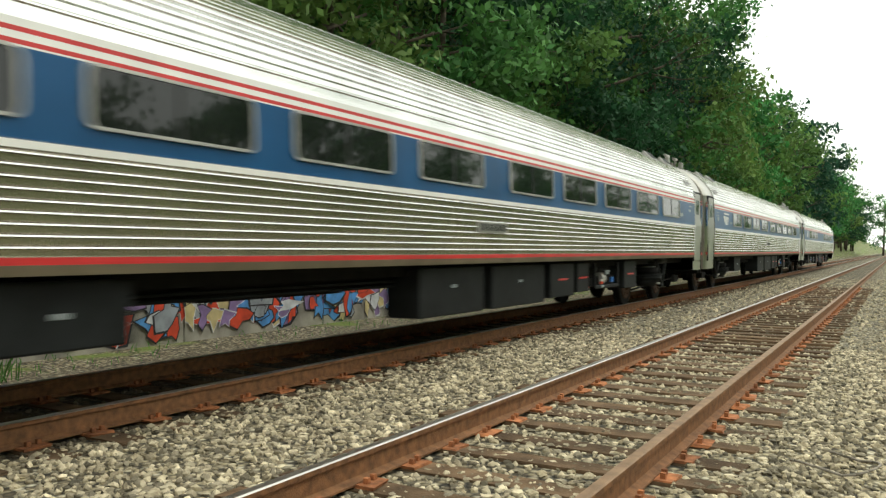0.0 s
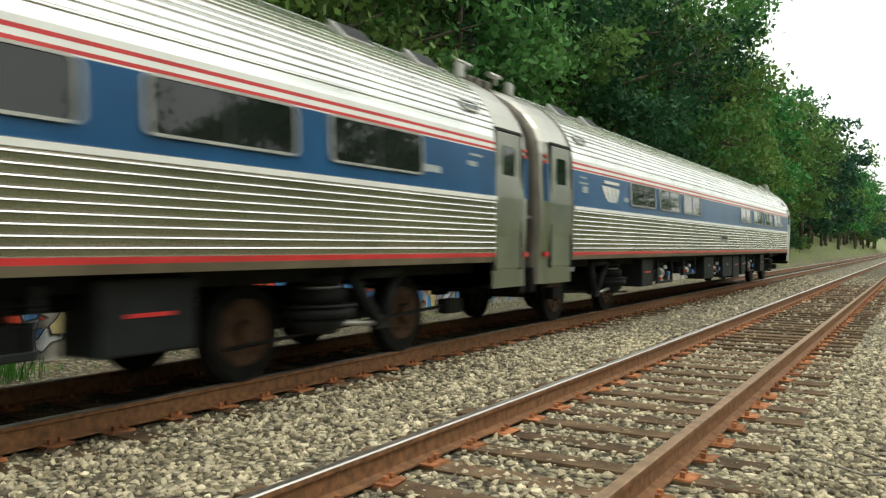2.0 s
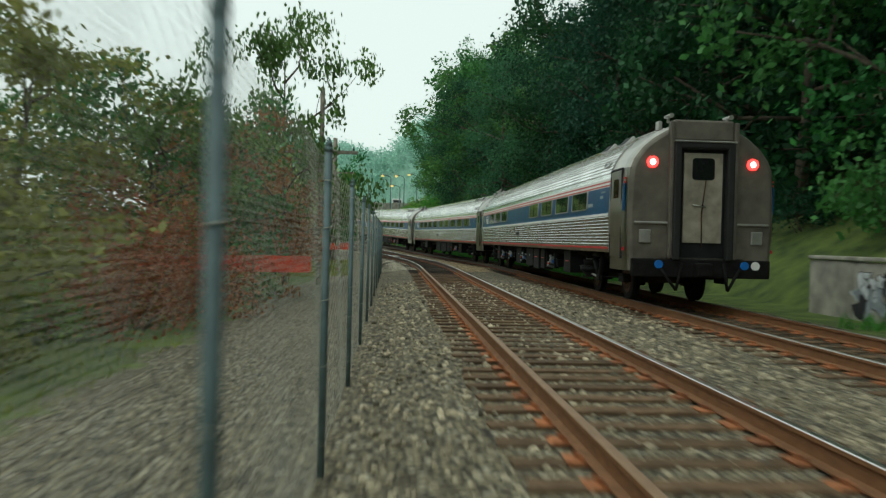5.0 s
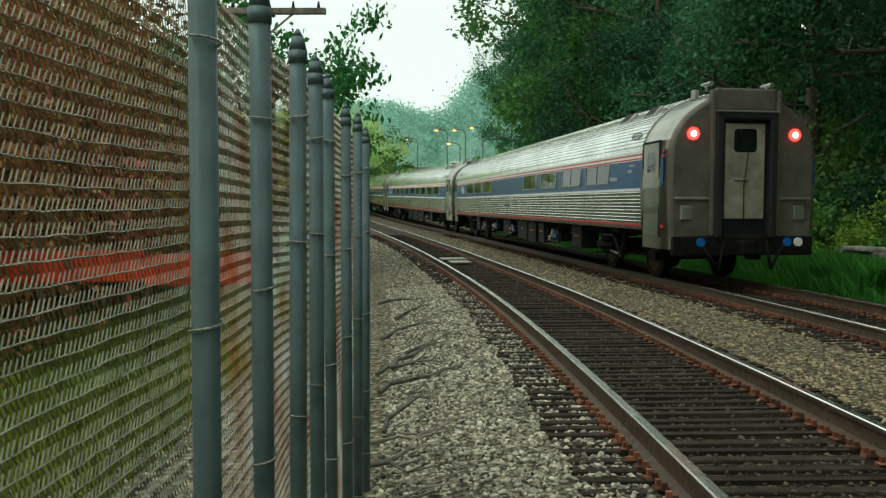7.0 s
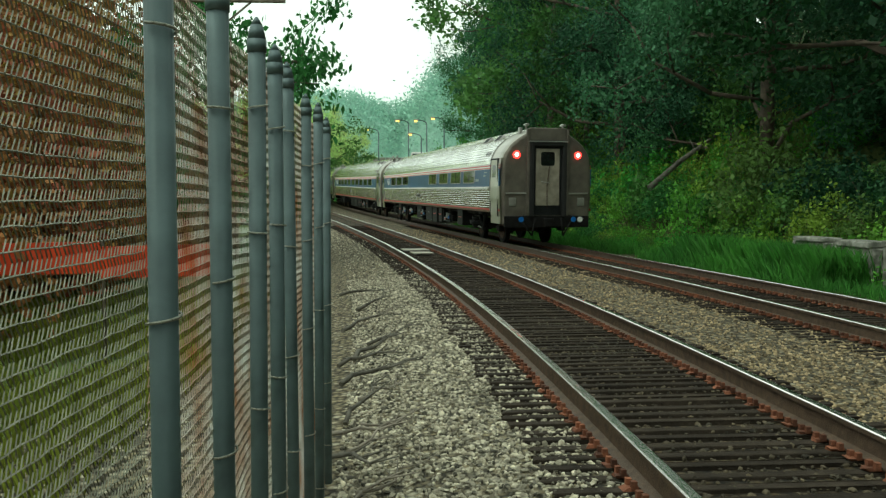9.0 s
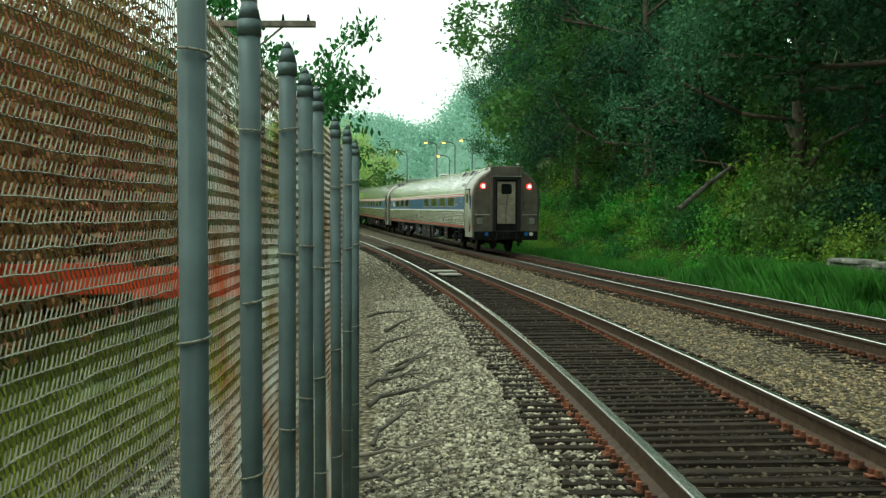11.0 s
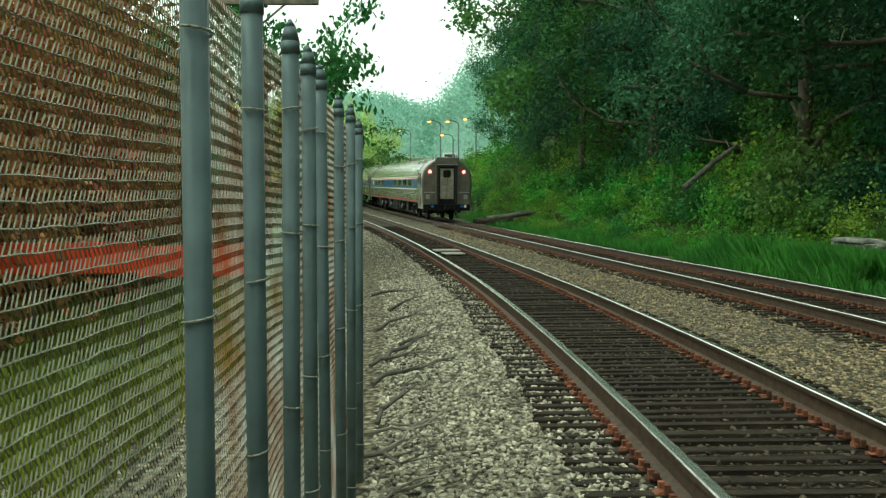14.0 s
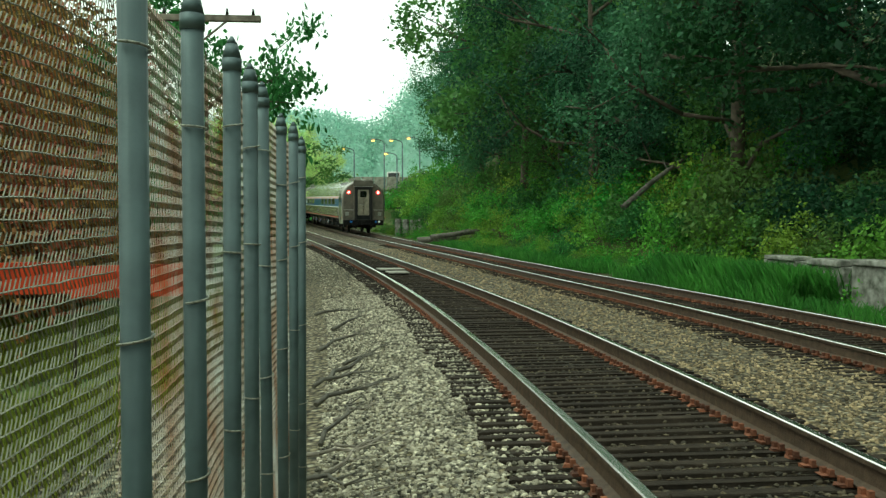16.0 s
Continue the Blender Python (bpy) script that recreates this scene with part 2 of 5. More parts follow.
def ground_material():
    """Ballast grit near the tracks, soil and grass beyond, split by real distance from the tracks."""
    m = material("ground_cover", (0.2, 0.17, 0.12), rough=0.95, bump=0)
    nt = m.node_tree
    b = nt.nodes["Principled BSDF"]
    tc = nt.nodes["Texture Coordinate"]
    vor = nt.nodes.new("ShaderNodeTexVoronoi")
    vor.inputs["Scale"].default_value = 17.0
    nt.links.new(tc.outputs["Object"], vor.inputs["Vector"])
    sep = nt.nodes.new("ShaderNodeSeparateColor")
    nt.links.new(vor.outputs["Color"], sep.inputs[0])
    grit = nt.nodes.new("ShaderNodeValToRGB")
    for k, (p, c) in enumerate(((0.0, (0.12, 0.095, 0.06)), (0.35, (0.29, 0.245, 0.16)), (0.7, (0.42, 0.36, 0.22)), (1.0, (0.64, 0.59, 0.45)))):
        e = grit.color_ramp.elements[k] if k < 2 else grit.color_ramp.elements.new(p)
        e.position, e.color = p, (*c, 1)
    nt.links.new(sep.outputs[0], grit.inputs[0])
    # near-black cell borders: shade in the gaps between stones put into the colour
    edge = nt.nodes.new("ShaderNodeMix")
    edge.data_type = "RGBA"
    mr = nt.nodes.new("ShaderNodeMapRange")
    mr.inputs[1].default_value, mr.inputs[2].default_value = 0.25, 0.75
    nt.links.new(vor.outputs["Distance"], mr.inputs[0])
    nt.links.new(mr.outputs[0], edge.inputs[0])
    nt.links.new(grit.outputs[0], edge.inputs[6])
    edge.inputs[7].default_value = (0.035, 0.03, 0.02, 1)
    n = nt.nodes.new("ShaderNodeTexNoise")
    n.inputs["Scale"].default_value, n.inputs["Detail"].default_value = 1.3, 8
    nt.links.new(tc.outputs["Object"], n.inputs["Vector"])
    soil = nt.nodes.new("ShaderNodeValToRGB")
    soil.color_ramp.elements[0].color, soil.color_ramp.elements[1].color = (0.055, 0.095, 0.020, 1), (0.16, 0.22, 0.042, 1)
    soil.color_ramp.elements[0].position, soil.color_ramp.elements[1].position = 0.35, 0.65
    nt.links.new(n.outputs[0], soil.inputs[0])
    at = nt.nodes.new("ShaderNodeAttribute")
    at.attribute_name = "verge"
    add = nt.nodes.new("ShaderNodeMath")
    add.operation = "MULTIPLY_ADD"
    nt.links.new(n.outputs[0], add.inputs[0])
    add.inputs[1].default_value = 0.9
    nt.links.new(at.outputs["Fac"], add.inputs[2])
    st = nt.nodes.new("ShaderNodeMapRange")
    st.inputs[1].default_value, st.inputs[2].default_value = 0.85, 1.0
    nt.links.new(add.outputs[0], st.inputs[0])
    both = nt.nodes.new("ShaderNodeMix")
    both.data_type = "RGBA"
    nt.links.new(st.outputs[0], both.inputs[0])
    nt.links.new(edge.outputs[2], both.inputs[6])
    nt.links.new(soil.outputs[0], both.inputs[7])
    # multiplies in the oil stain and the painted train shadow
    oil_shade = nt.nodes.new("ShaderNodeMix")
    oil_shade.data_type, oil_shade.blend_type = "RGBA", "MULTIPLY"
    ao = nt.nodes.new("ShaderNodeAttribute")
    ao.attribute_name = "oil_shade"
    nt.links.new(ao.outputs["Fac"], oil_shade.inputs[0])
    nt.links.new(both.outputs[2], oil_shade.inputs[6])
    oil_shade.inputs[7].default_value = (0.20, 0.165, 0.12, 1)
    nt.links.new(oil_shade.outputs[2], b.inputs["Base Color"])
    bp = nt.nodes.new("ShaderNodeBump")
    bp.inputs["Strength"].default_value, bp.inputs["Distance"].default_value = 0.9, 0.03
    bp.invert = True
    nt.links.new(vor.outputs["Distance"], bp.inputs["Height"])
    nt.links.new(bp.outputs[0], b.inputs["Normal"])
    return m


M_GROUND = ground_material()


# ---- mesh helpers ----
def mesh_of(name, verts, faces, mats, index=None, smooth=False):
    me = bpy.data.meshes.new(name)
    me.from_pydata([tuple(v) for v in verts], [], faces)
    for m in mats if isinstance(mats, (list, tuple)) else [mats]:
        me.materials.append(m)
    if index is not None:
        me.polygons.foreach_set("material_index", index)
    if smooth:
        me.polygons.foreach_set("use_smooth", [True] * len(me.polygons))
    me.update()
    return me


def part(name, data, mat, parent, label="", at=None):
    """Links a bmesh or a mesh as one object under a thing or a part."""
    if isinstance(data, bmesh.types.BMesh):
        me = bpy.data.meshes.new(name)
        data.to_mesh(me)
        data.free()
        for m in mat if isinstance(mat, (list, tuple)) else [mat]:
            me.materials.append(m)
        data = me
    ob = new(name, data)
    ob.parent = parent
    if at is not None:
        ob.matrix_basis = at
    if label:
        tagged(ob, label)
    return ob


def box(bm, x0, x1, y0, y1, z0, z1, bevel=0.0, mi=0):
    r = bmesh.ops.create_cube(bm, size=1.0, matrix=Matrix.Translation(((x0 + x1) / 2, (y0 + y1) / 2, (z0 + z1) / 2)) @ Matrix.Diagonal((x1 - x0, y1 - y0, z1 - z0, 1)))
    fs = {f for v in r["verts"] for f in v.link_faces}
    for f in fs:
        f.material_index = mi
    if bevel:
        es = {e for v in r["verts"] for e in v.link_edges}
        bmesh.ops.bevel(bm, geom=list(es), offset=bevel, segments=2, affect="EDGES", profile=0.5)
    return bm


def tube(bm, p0, p1, r0, r1=None, sides=10, mi=0):
    p0, p1 = Vector(p0), Vector(p1)
    d = p1 - p0
    m = Matrix.Translation((p0 + p1) / 2) @ d.to_track_quat("Z", "Y").to_matrix().to_4x4()
    r = bmesh.ops.create_cone(bm, cap_ends=True, segments=sides, radius1=r0, radius2=r0 if r1 is None else r1, depth=d.length, matrix=m)
    for f in {f for v in r["verts"] for f in v.link_faces}:
        f.material_index = mi
        f.smooth = len(f.verts) == 4
    return bm


def empty(name, m=None):
    ob = new(name)
    ob.empty_display_size = 0.2
    if m is not None:
        ob.matrix_basis = m
    return ob


def rounded(w, h, r, n=5):
    """Outline of a rounded rectangle in y and z."""
    pts = []
    for cy, cz, a0 in ((w / 2 - r, h / 2 - r, 0), (-w / 2 + r, h / 2 - r, 90), (-w / 2 + r, -h / 2 + r, 180), (w / 2 - r, -h / 2 + r, 270)):
        for k in range(n + 1):
            a = radians(a0 + 90 * k / n)
            pts.append((cy + r * math.cos(a), cz + r * math.sin(a)))
    return pts


# ---- ground ----
def ground_height(x, y):
    u = x - centre_x(y)
    z = float(np.interp(u, (-60, -9, -5.5, -3.0, -2.0, -1.55, 5.65, 6.9, 8.2, 9.6, 10.4, 16, 30, 60, 120), (-0.9, -0.55, -0.5, -0.36, -0.27, -0.215, -0.215, -0.42, -0.5, -0.45, 0.3, 3.2, 10.5, 22, 30)))
    if u > 10 or u < -4:
        z += 0.35 * noise.noise((x * 0.13, y * 0.13, 0)) * min(1, abs(u) / 12)
    else:
        z += 0.012 * noise.noise((x * 0.3, y * 0.3, 3))
    return z + rise(y)


def build_ground():
    us = [-1800, -700, -300, -150, -90, -60, -45, -34, -26, -20, -15, -12, -10, -8, -6.5, -5.5, -4.5, -3.7, -3, -2.5, -2, -1.55, -1.2, -0.6, 0, 0.6, 1.2, 1.55, 2.04, 2.5, 3, 3.5, 4.08, 4.6, 5.2, 5.65, 6.2, 6.9, 7.5, 8.2, 8.9, 9.6, 10.4, 11.4, 12.6, 14, 16, 18, 21, 25, 30, 37, 46, 60, 85, 120, 200, 500, 1800]
    ys = [-1800, -900, -500, -350] + list(range(-250, -60, 10)) + list(np.arange(-60, 110, 1.0)) + list(range(110, 260, 6)) + [300, 400, 600, 1000, 1800]
    verts, verge, oil_shade = [], [], []
    for y in ys:
        c = centre_x(y)
        for u in us:
            verts.append((c + u, y, ground_height(c + u, y)))
            shift = 0.9 if y > NORTH - 3 else 0.0
            verge.append(float(np.interp(u, (-6.6 + shift, -5.4 + shift * 0.6, -4.6 + shift * 0.3, 5.9, 7.6, 8.6, 10.5), (1.0, 0.45, 0.0, 0.0, 0.5, 1.0, 1.0) if y > -3 else (1.0, 0.45, 0.0, 0.0, 0.2, 0.36, 0.5))))
            # oil stain, with the train's shadow painted under its track; grit darker northwards
            oil_shade.append((1.0 if y > 34 else (1.0 if u > 2 else 0.4)) if min(abs(u), abs(u - SPLIT)) < 0.9 else (0.4 if min(abs(u), abs(u - SPLIT)) < (1.0 if u < 2 else 1.5) else (0.0 if y < 4 else 0.3 if y < 34 or u < 0 else 0.5)))
    n = len(us)
    faces = [(j * n + i, j * n + i + 1, (j + 1) * n + i + 1, (j + 1) * n + i) for j in range(len(ys) - 1) for i in range(n - 1)]
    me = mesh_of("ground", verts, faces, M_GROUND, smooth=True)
    a = me.attributes.new("verge", "FLOAT", "POINT")
    a.data.foreach_set("value", verge)
    a = me.attributes.new("oil_shade", "FLOAT", "POINT")
    a.data.foreach_set("value", oil_shade)
    tagged(new("ground", me), "grey-brown ballast bed with grassy verges and wooded bank", "ground", kind="structure")


build_ground()


# ---- tracks ----
RAIL = ((-0.070, -0.18), (0.070, -0.18), (0.070, -0.168), (0.012, -0.150), (0.010, -0.048), (0.035, -0.038), (0.036, -0.008), (0.028, 0.0), (-0.028, 0.0), (-0.036, -0.008), (-0.035, -0.038), (-0.010, -0.048), (-0.012, -0.150), (-0.070, -0.168))


def build_rail(u, s0, s1, parent):
    ss = list(np.arange(s0, NORTH - 1, 6.0)) + list(np.arange(NORTH - 1, s1, 1.5))
    verts, faces, idx = [], [], []
    k = len(RAIL)
    for i, s in enumerate(ss):
        for du, z in RAIL:
            verts.append(on_line(s, u + du, z))
        if i:
            for j in range(k):
                a, b = (i - 1) * k + j, (i - 1) * k + (j + 1) % k
                faces.append((a, b, b + k, a + k))
                idx.append(4 if j in (6, 7, 8) and u < 0 and s <= NORTH - 1 else (1 if j in (6, 7, 8) else 0) + (2 if s > NORTH - 1 else 0))
    part("rail", mesh_of("rail", verts, faces, [M_RUST, M_RAILTOP, M_RUST_DARK, M_RAILTOP_WORN, M_RAILTOP_DULL], idx), None, parent, "rust-brown steel rail with a bright worn head")


def tie_mesh(width, seed, mat):
    bm = bmesh.new()
    box(bm, -1.29, 1.29, -width / 2, width / 2, -0.17, 0.0, 0.006)
    rr = random.Random(seed)
    for v in bm.verts:
        v.co += Vector((rr.uniform(-0.03, 0.03), rr.uniform(-0.006, 0.006), rr.uniform(-0.007, 0.004)))
    me = bpy.data.meshes.new("tie")
    bm.to_mesh(me)
    bm.free()
    me.materials.append(mat)
    return me


TIES = [tie_mesh(0.215, k, M_TIE) for k in range(4)]
TIES_NARROW = [tie_mesh(0.088, k + 9, M_TIE_DARK) for k in range(4)]


def build_track(u, name, label):
    track = tagged(empty(name), label, "railway track", "the two tracks", "structure")
    for side in (-GAUGE, GAUGE):
        build_rail(u + side, -260, 190, track)
    rr = random.Random(int(u * 10) + 5)
    verts, faces, idx = [], [], []
    s, made = -34.0, 0
    while s < 82:
        close = s > NORTH - 2.0
        ob = new("tie", rr.choice(TIES_NARROW if close else TIES))
        ob.parent = track
        sink = rr.uniform(-0.197, -0.183) - (0.006 if u > 1 else 0)
        ob.matrix_basis = Matrix.Translation(on_line(s, u + rr.uniform(-0.04, 0.04), sink)) @ pose(0, 0, 0, 0, 0, -math.degrees(heading(s)) + rr.uniform(-0.7, 0.7))
        for side in (-GAUGE, GAUGE):
            w, l = (0.032, 0.15) if close else (0.10, 0.19)
            b = len(verts)
            jz = rr.uniform(-0.176, -0.170)
            for dz in (0, -0.02):
                for du, ds in ((-l, -w), (l, -w), (l, w), (-l, w)):
                    verts.append(on_line(s + ds + rr.uniform(-0.012, 0.012), u + side + du + rr.uniform(-0.02, 0.02), jz + dz))
            faces += [(b, b + 1, b + 2, b + 3), (b, b + 4, b + 5, b + 1), (b + 1, b + 5, b + 6, b + 2), (b + 2, b + 6, b + 7, b + 3), (b + 3, b + 7, b + 4, b)]
            for du, ds in ((-0.10, -0.05), (0.10, 0.05), (-0.115, 0.04), (0.11, -0.03)):
                b = len(verts)
                q = 0.016
                for dz in (0.035, -0.01):
                    for a, c in ((-q, -q), (q, -q), (q, q), (-q, q)):
                        verts.append(on_line(s + ds * (0.6 if close else 1) + c, u + side + du + a, jz + dz))
                faces += [(b, b + 1, b + 2, b + 3), (b, b + 4, b + 5, b + 1), (b + 1, b + 5, b + 6, b + 2), (b + 2, b + 6, b + 7, b + 3), (b + 3, b + 7, b + 4, b)]
        idx += [1 if close else 0] * (len(faces) - len(idx))
        step = 0.185 if close else 0.52
        s += step * rr.uniform(0.96, 1.04)
        made += 1
    part("tie_plates", mesh_of("tie_plates", verts, faces, [M_PLATE, M_PLATE_DARK], idx), None, track, "orange rusted tie plates and spikes")["kind"] = "stuff"
    return track


build_track(0.0, "near_track", "rusty railway track on dark weathered timber ties in ballast")
build_track(SPLIT, "train_track", "rusty railway track deep in ballast beneath the train")


def build_stones():
    """Loose ballast stones over the grit, nearest the two standpoints."""
    ico = bmesh.new()
    bmesh.ops.create_icosphere(ico, subdivisions=1, radius=1.0)
    base = np.array([v.co[:] for v in ico.verts])
    tri = np.array([[v.index for v in f.verts] for f in ico.faces])
    ico.free()
    rng = np.random.default_rng(4)
    zones = ((-15.0, 9.0, -2.45, 5.9, 13000), (-13.0, -2.0, -2.45, 3.4, 22000), (47.0, 56.0, -2.5, -0.9, 8000), (-45.0, -15.0, -2.3, 5.9, 7000), (9.0, 30.0, -2.4, 5.9, 6000), (39.6, 47.0, -2.5, -0.9, 13000), (39.6, 47.0, -0.9, 6.2, 21000), (47.0, 56.0, -2.5, 6.2, 14000), (56.0, 78.0, -2.4, 6.2, 10000))
    kinds = {"buff": (M_STONE, "ballast_stones", "loose grey and buff crushed ballast stones"), "dull": (M_STONE_DULL, "ballast_stones", "dull brown ballast stones beside the line"), "grey": (M_STONE_GREY, "ballast_stones", "grey crushed stones beside the fence"), "rusty": (M_STONE_RUSTY, "ballast_stones", "rust-dusted stones between the two tracks"), "oily_shade": (M_STONE_OILY_SHADE, "track_stones", "oil-browned stones between the ties, shadow-darkened under the train")}
    heaps = {k: [[], [], 0] for k in kinds}
    for s0, s1, u0, u1, count in zones:
        for _ in range(count):
            s, u = rng.uniform(s0, s1), rng.uniform(u0, u1)
            size = rng.uniform(0.016, 0.036) * (0.66 if s1 in (47.0, 56.0) else 0.9 if s1 > 50 else 1.0) * (1.3 if (s < -15 or s > 9) and s < 38 else 1.0)
            near = min(abs(u - GAUGE), abs(u + GAUGE), abs(u - SPLIT - GAUGE), abs(u - SPLIT + GAUGE))
            if near < 0.09:
                continue
            p = on_line(s, u)
            z = ground_height(p.x, p.y)
            if abs(u) < 1.3:
                if rng.random() < (0.2 if s < 34 else 0.12):
                    continue
                z -= 0.004 if s < 34 else -0.010 * rng.random()
            q = base * (rng.uniform(0.55, 1.3, 3) * size) * rng.uniform(0.6, 1.3, (12, 1))
            a = rng.uniform(0, 6.28)
            c, d = math.cos(a), math.sin(a)
            q = np.stack([q[:, 0] * c - q[:, 1] * d, q[:, 0] * d + q[:, 1] * c, q[:, 2] * 0.8], 1)
            kind = "buff" if s < 4 + rng.normal(0, 1.5) else "dull"
            # train-track stones are dark all along, the train's shadow in their colour
            if (min(abs(u), abs(u - SPLIT)) < 0.85 and s > 34) or abs(u - SPLIT) < 0.95:
                kind = "oily_shade"
            elif s > 34:
                kind = "grey" if u < 0.3 * rng.normal(0, 1) else "rusty"
            heap = heaps[kind]
            heap[0].append(q + (p.x, p.y, z + size * 0.25))
            heap[1].append(tri + heap[2])
            heap[2] += 12
    for kind, (vs, fs, _) in heaps.items():
        mat, name, label = kinds[kind]
        me = bpy.data.meshes.new(name)
        me.from_pydata(np.concatenate(vs).tolist(), [], np.concatenate(fs).tolist())
        me.materials.append(mat)
        tagged(new(name, me), label, "gravel", kind="stuff")


build_stones()


# ---- train ----
CAR_HALF, BODY_HALF = 12.55, 11.40
SIDE = ((1.06, 1.545), (1.12, 1.57), (1.90, 1.585), (2.63, 1.555), (2.80, 1.535), (3.00, 1.455), (3.22, 1.30), (3.42, 1.08), (3.58, 0.83), (3.70, 0.55), (3.78, 0.25), (3.80, 0.0))


def half_width(z):
    return float(np.interp(z, [p[0] for p in SIDE], [p[1] for p in SIDE]))


def body_profile():
    """Half the section from sill to ridge: x, z and the material of the strip above each point."""
    pts = [(1.545, 1.06, 1), (1.570, 1.13, 2), (1.571, 1.178, 6)]
    z = 1.186
    while z < 1.80:                                   # ribbed lower side; sky glint put into each upper lip, ground reflection into grooves
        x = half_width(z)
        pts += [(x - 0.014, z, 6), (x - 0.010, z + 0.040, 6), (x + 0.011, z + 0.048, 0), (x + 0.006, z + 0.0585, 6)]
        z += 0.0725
    pts += [(1.585, 1.835, 0), (1.600, 1.845, 4), (1.600, 1.895, 0), (1.582, 1.905, 3), (1.563, 2.467, 4), (1.563, 2.480, 2), (1.562, 2.512, 4), (1.559, 2.559, 2), (1.558, 2.592, 4), (1.555, 2.645, 0)]
    # ribbed roof, by length along the curve
    zs = np.linspace(2.66, 3.80, 200)
    xs = np.array([half_width(v) for v in zs])
    ln = np.concatenate([[0], np.cumsum(np.hypot(np.diff(xs), np.diff(zs)))])
    d = 0.03
    while d < ln[-1] - 0.12:
        for dd, lift in ((0.0, 0.0), (0.052, 0.0), (0.058, 0.017), (0.072, 0.017)):
            a = np.interp(d + dd, ln, xs), np.interp(d + dd, ln, zs)
            b = np.interp(d + dd + 0.02, ln, xs), np.interp(d + dd + 0.02, ln, zs)
            t = Vector((b[0] - a[0], b[1] - a[1])).normalized()
            pts.append((a[0] + t.y * lift, a[1] - t.x * lift, 0))
        d += 0.088
    pts.append((0.0, 3.805, 0))
    return pts


def build_body():
    half = body_profile()
    prof = [(-x, z, m) for x, z, m in half] + [(x, z, None) for x, z, m in reversed(half[:-1])]
    mats = [m for _, _, m in half[:-1]] + [m for _, _, m in reversed(half[:-1])]
    ys = np.linspace(-BODY_HALF, BODY_HALF, 13)
    verts, faces, idx = [], [], []
    n = len(prof)
    for i, y in enumerate(ys):
        verts += [(x, y, z) for x, z, _ in prof]
        if i:
            for j in range(n - 1):
                a = (i - 1) * n + j
                faces.append((a, a + n, a + n + 1, a + 1))
                idx.append(mats[j])
            faces.append((i * n - n, i * n - 1, i * n + n - 1, i * n))
            idx.append(1)
    faces += [tuple(range(n))[::-1], tuple(range(n * (len(ys) - 1), n * len(ys)))]
    idx += [5, 5]
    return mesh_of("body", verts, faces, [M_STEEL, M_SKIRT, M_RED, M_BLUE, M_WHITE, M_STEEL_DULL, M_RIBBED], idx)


def build_vestibule():
    """The plain rounded end of a car, from the ribbed body outwards along +y."""
    zs = [0.72, 0.8, 1.06, 1.5, 1.9, 2.3, 2.63, 2.8, 3.0, 3.22, 3.42, 3.58, 3.70, 3.78, 3.805]
    rings = []
    for y, inset in ((0.0, 0.02), (0.55, 0.02), (0.85, 0.025), (0.98, 0.045), (1.06, 0.08), (1.10, 0.12), (1.12, 0.17)):
        ring = []
        for z in zs:
            w = max(half_width(max(z, 1.06)) - inset, 0.0)
            ring.append((-w, y, z - inset * 0.5 * max(0, (z - 2.6))))
        ring += [(-x, yy, z) for x, yy, z in reversed(ring)]
        rings.append(ring)
    n = len(rings[0])
    verts = [v for r in rings for v in r]
    faces, idx = [], []
    for i in range(len(rings) - 1):
        for j in range(n):
            k = (j + 1) % n
            faces.append((i * n + j, (i + 1) * n + j, (i + 1) * n + k, i * n + k))
            idx.append(0 if i < 4 else 1)
    faces.append(tuple(range((len(rings) - 1) * n, len(rings) * n)))
    idx.append(1)
    return mesh_of("vestibule", verts, faces, [M_VESTIBULE, M_END], idx, smooth=False)


def window_meshes(w, h=0.50, lip=0.045):
    outer, inner = rounded(w, h, 0.085), rounded(w - 2.0 * lip, h - 1.5 * lip, 0.05)
    n = len(outer)
    verts = [(0, y, z) for y, z in outer] + [(-0.022, y * 0.995, z * 0.99) for y, z in outer] + [(-0.022, y, z) for y, z in inner] + [(0.0, y, z) for y, z in inner]
    faces = []
    for k in range(n):
        j = (k + 1) % n
        for b in (0, n, 2 * n):
            faces.append((b + k, b + j, b + n + j, b + n + k))
    frame_me = mesh_of("window_frame", verts, faces, M_STEEL_DULL)
    pv = [(-0.010, y, z) for y, z in inner] + [(-0.004, y, z) for y, z in inner]
    pane = mesh_of("pane", pv, [tuple(range(n))[::-1]] + [(k, (k + 1) % n, n + (k + 1) % n, n + k) for k in range(n)], M_GLASS)
    bar = bmesh.new()
    box(bar, -0.016, -0.005, -0.014, 0.014, -h / 2 + 0.75 * lip, h / 2 - 0.75 * lip)
    bm = bpy.data.meshes.new("mullion")
    bar.to_mesh(bm)
    bar.free()
    bm.materials.append(M_RUBBER)
    return frame_me, pane, bm


WINDOW = window_meshes(1.58, 0.455, 0.036)
SMALL = window_meshes(0.46, 0.16, 0.03)


def add_window(car, meshes, y, z, east=False, name="window"):
    """A framed tinted window on one side of a car."""
    lean = math.degrees(math.atan2(half_width(z - 0.2) - half_width(z + 0.2), 0.4))
    x = half_width(z) + 0.004
    m = pose(-x, y, z, 0, lean, 0)
    if east:
        m = pose(x, y, z, 0, -lean, 180)
    w = part(name, meshes[0], None, car, "bright metal framed tinted window" if not car.get("shown") else "", m)
    part("pane", meshes[1], None, w)
    if meshes is WINDOW:
        part("mullion", meshes[2], None, w)
    return w


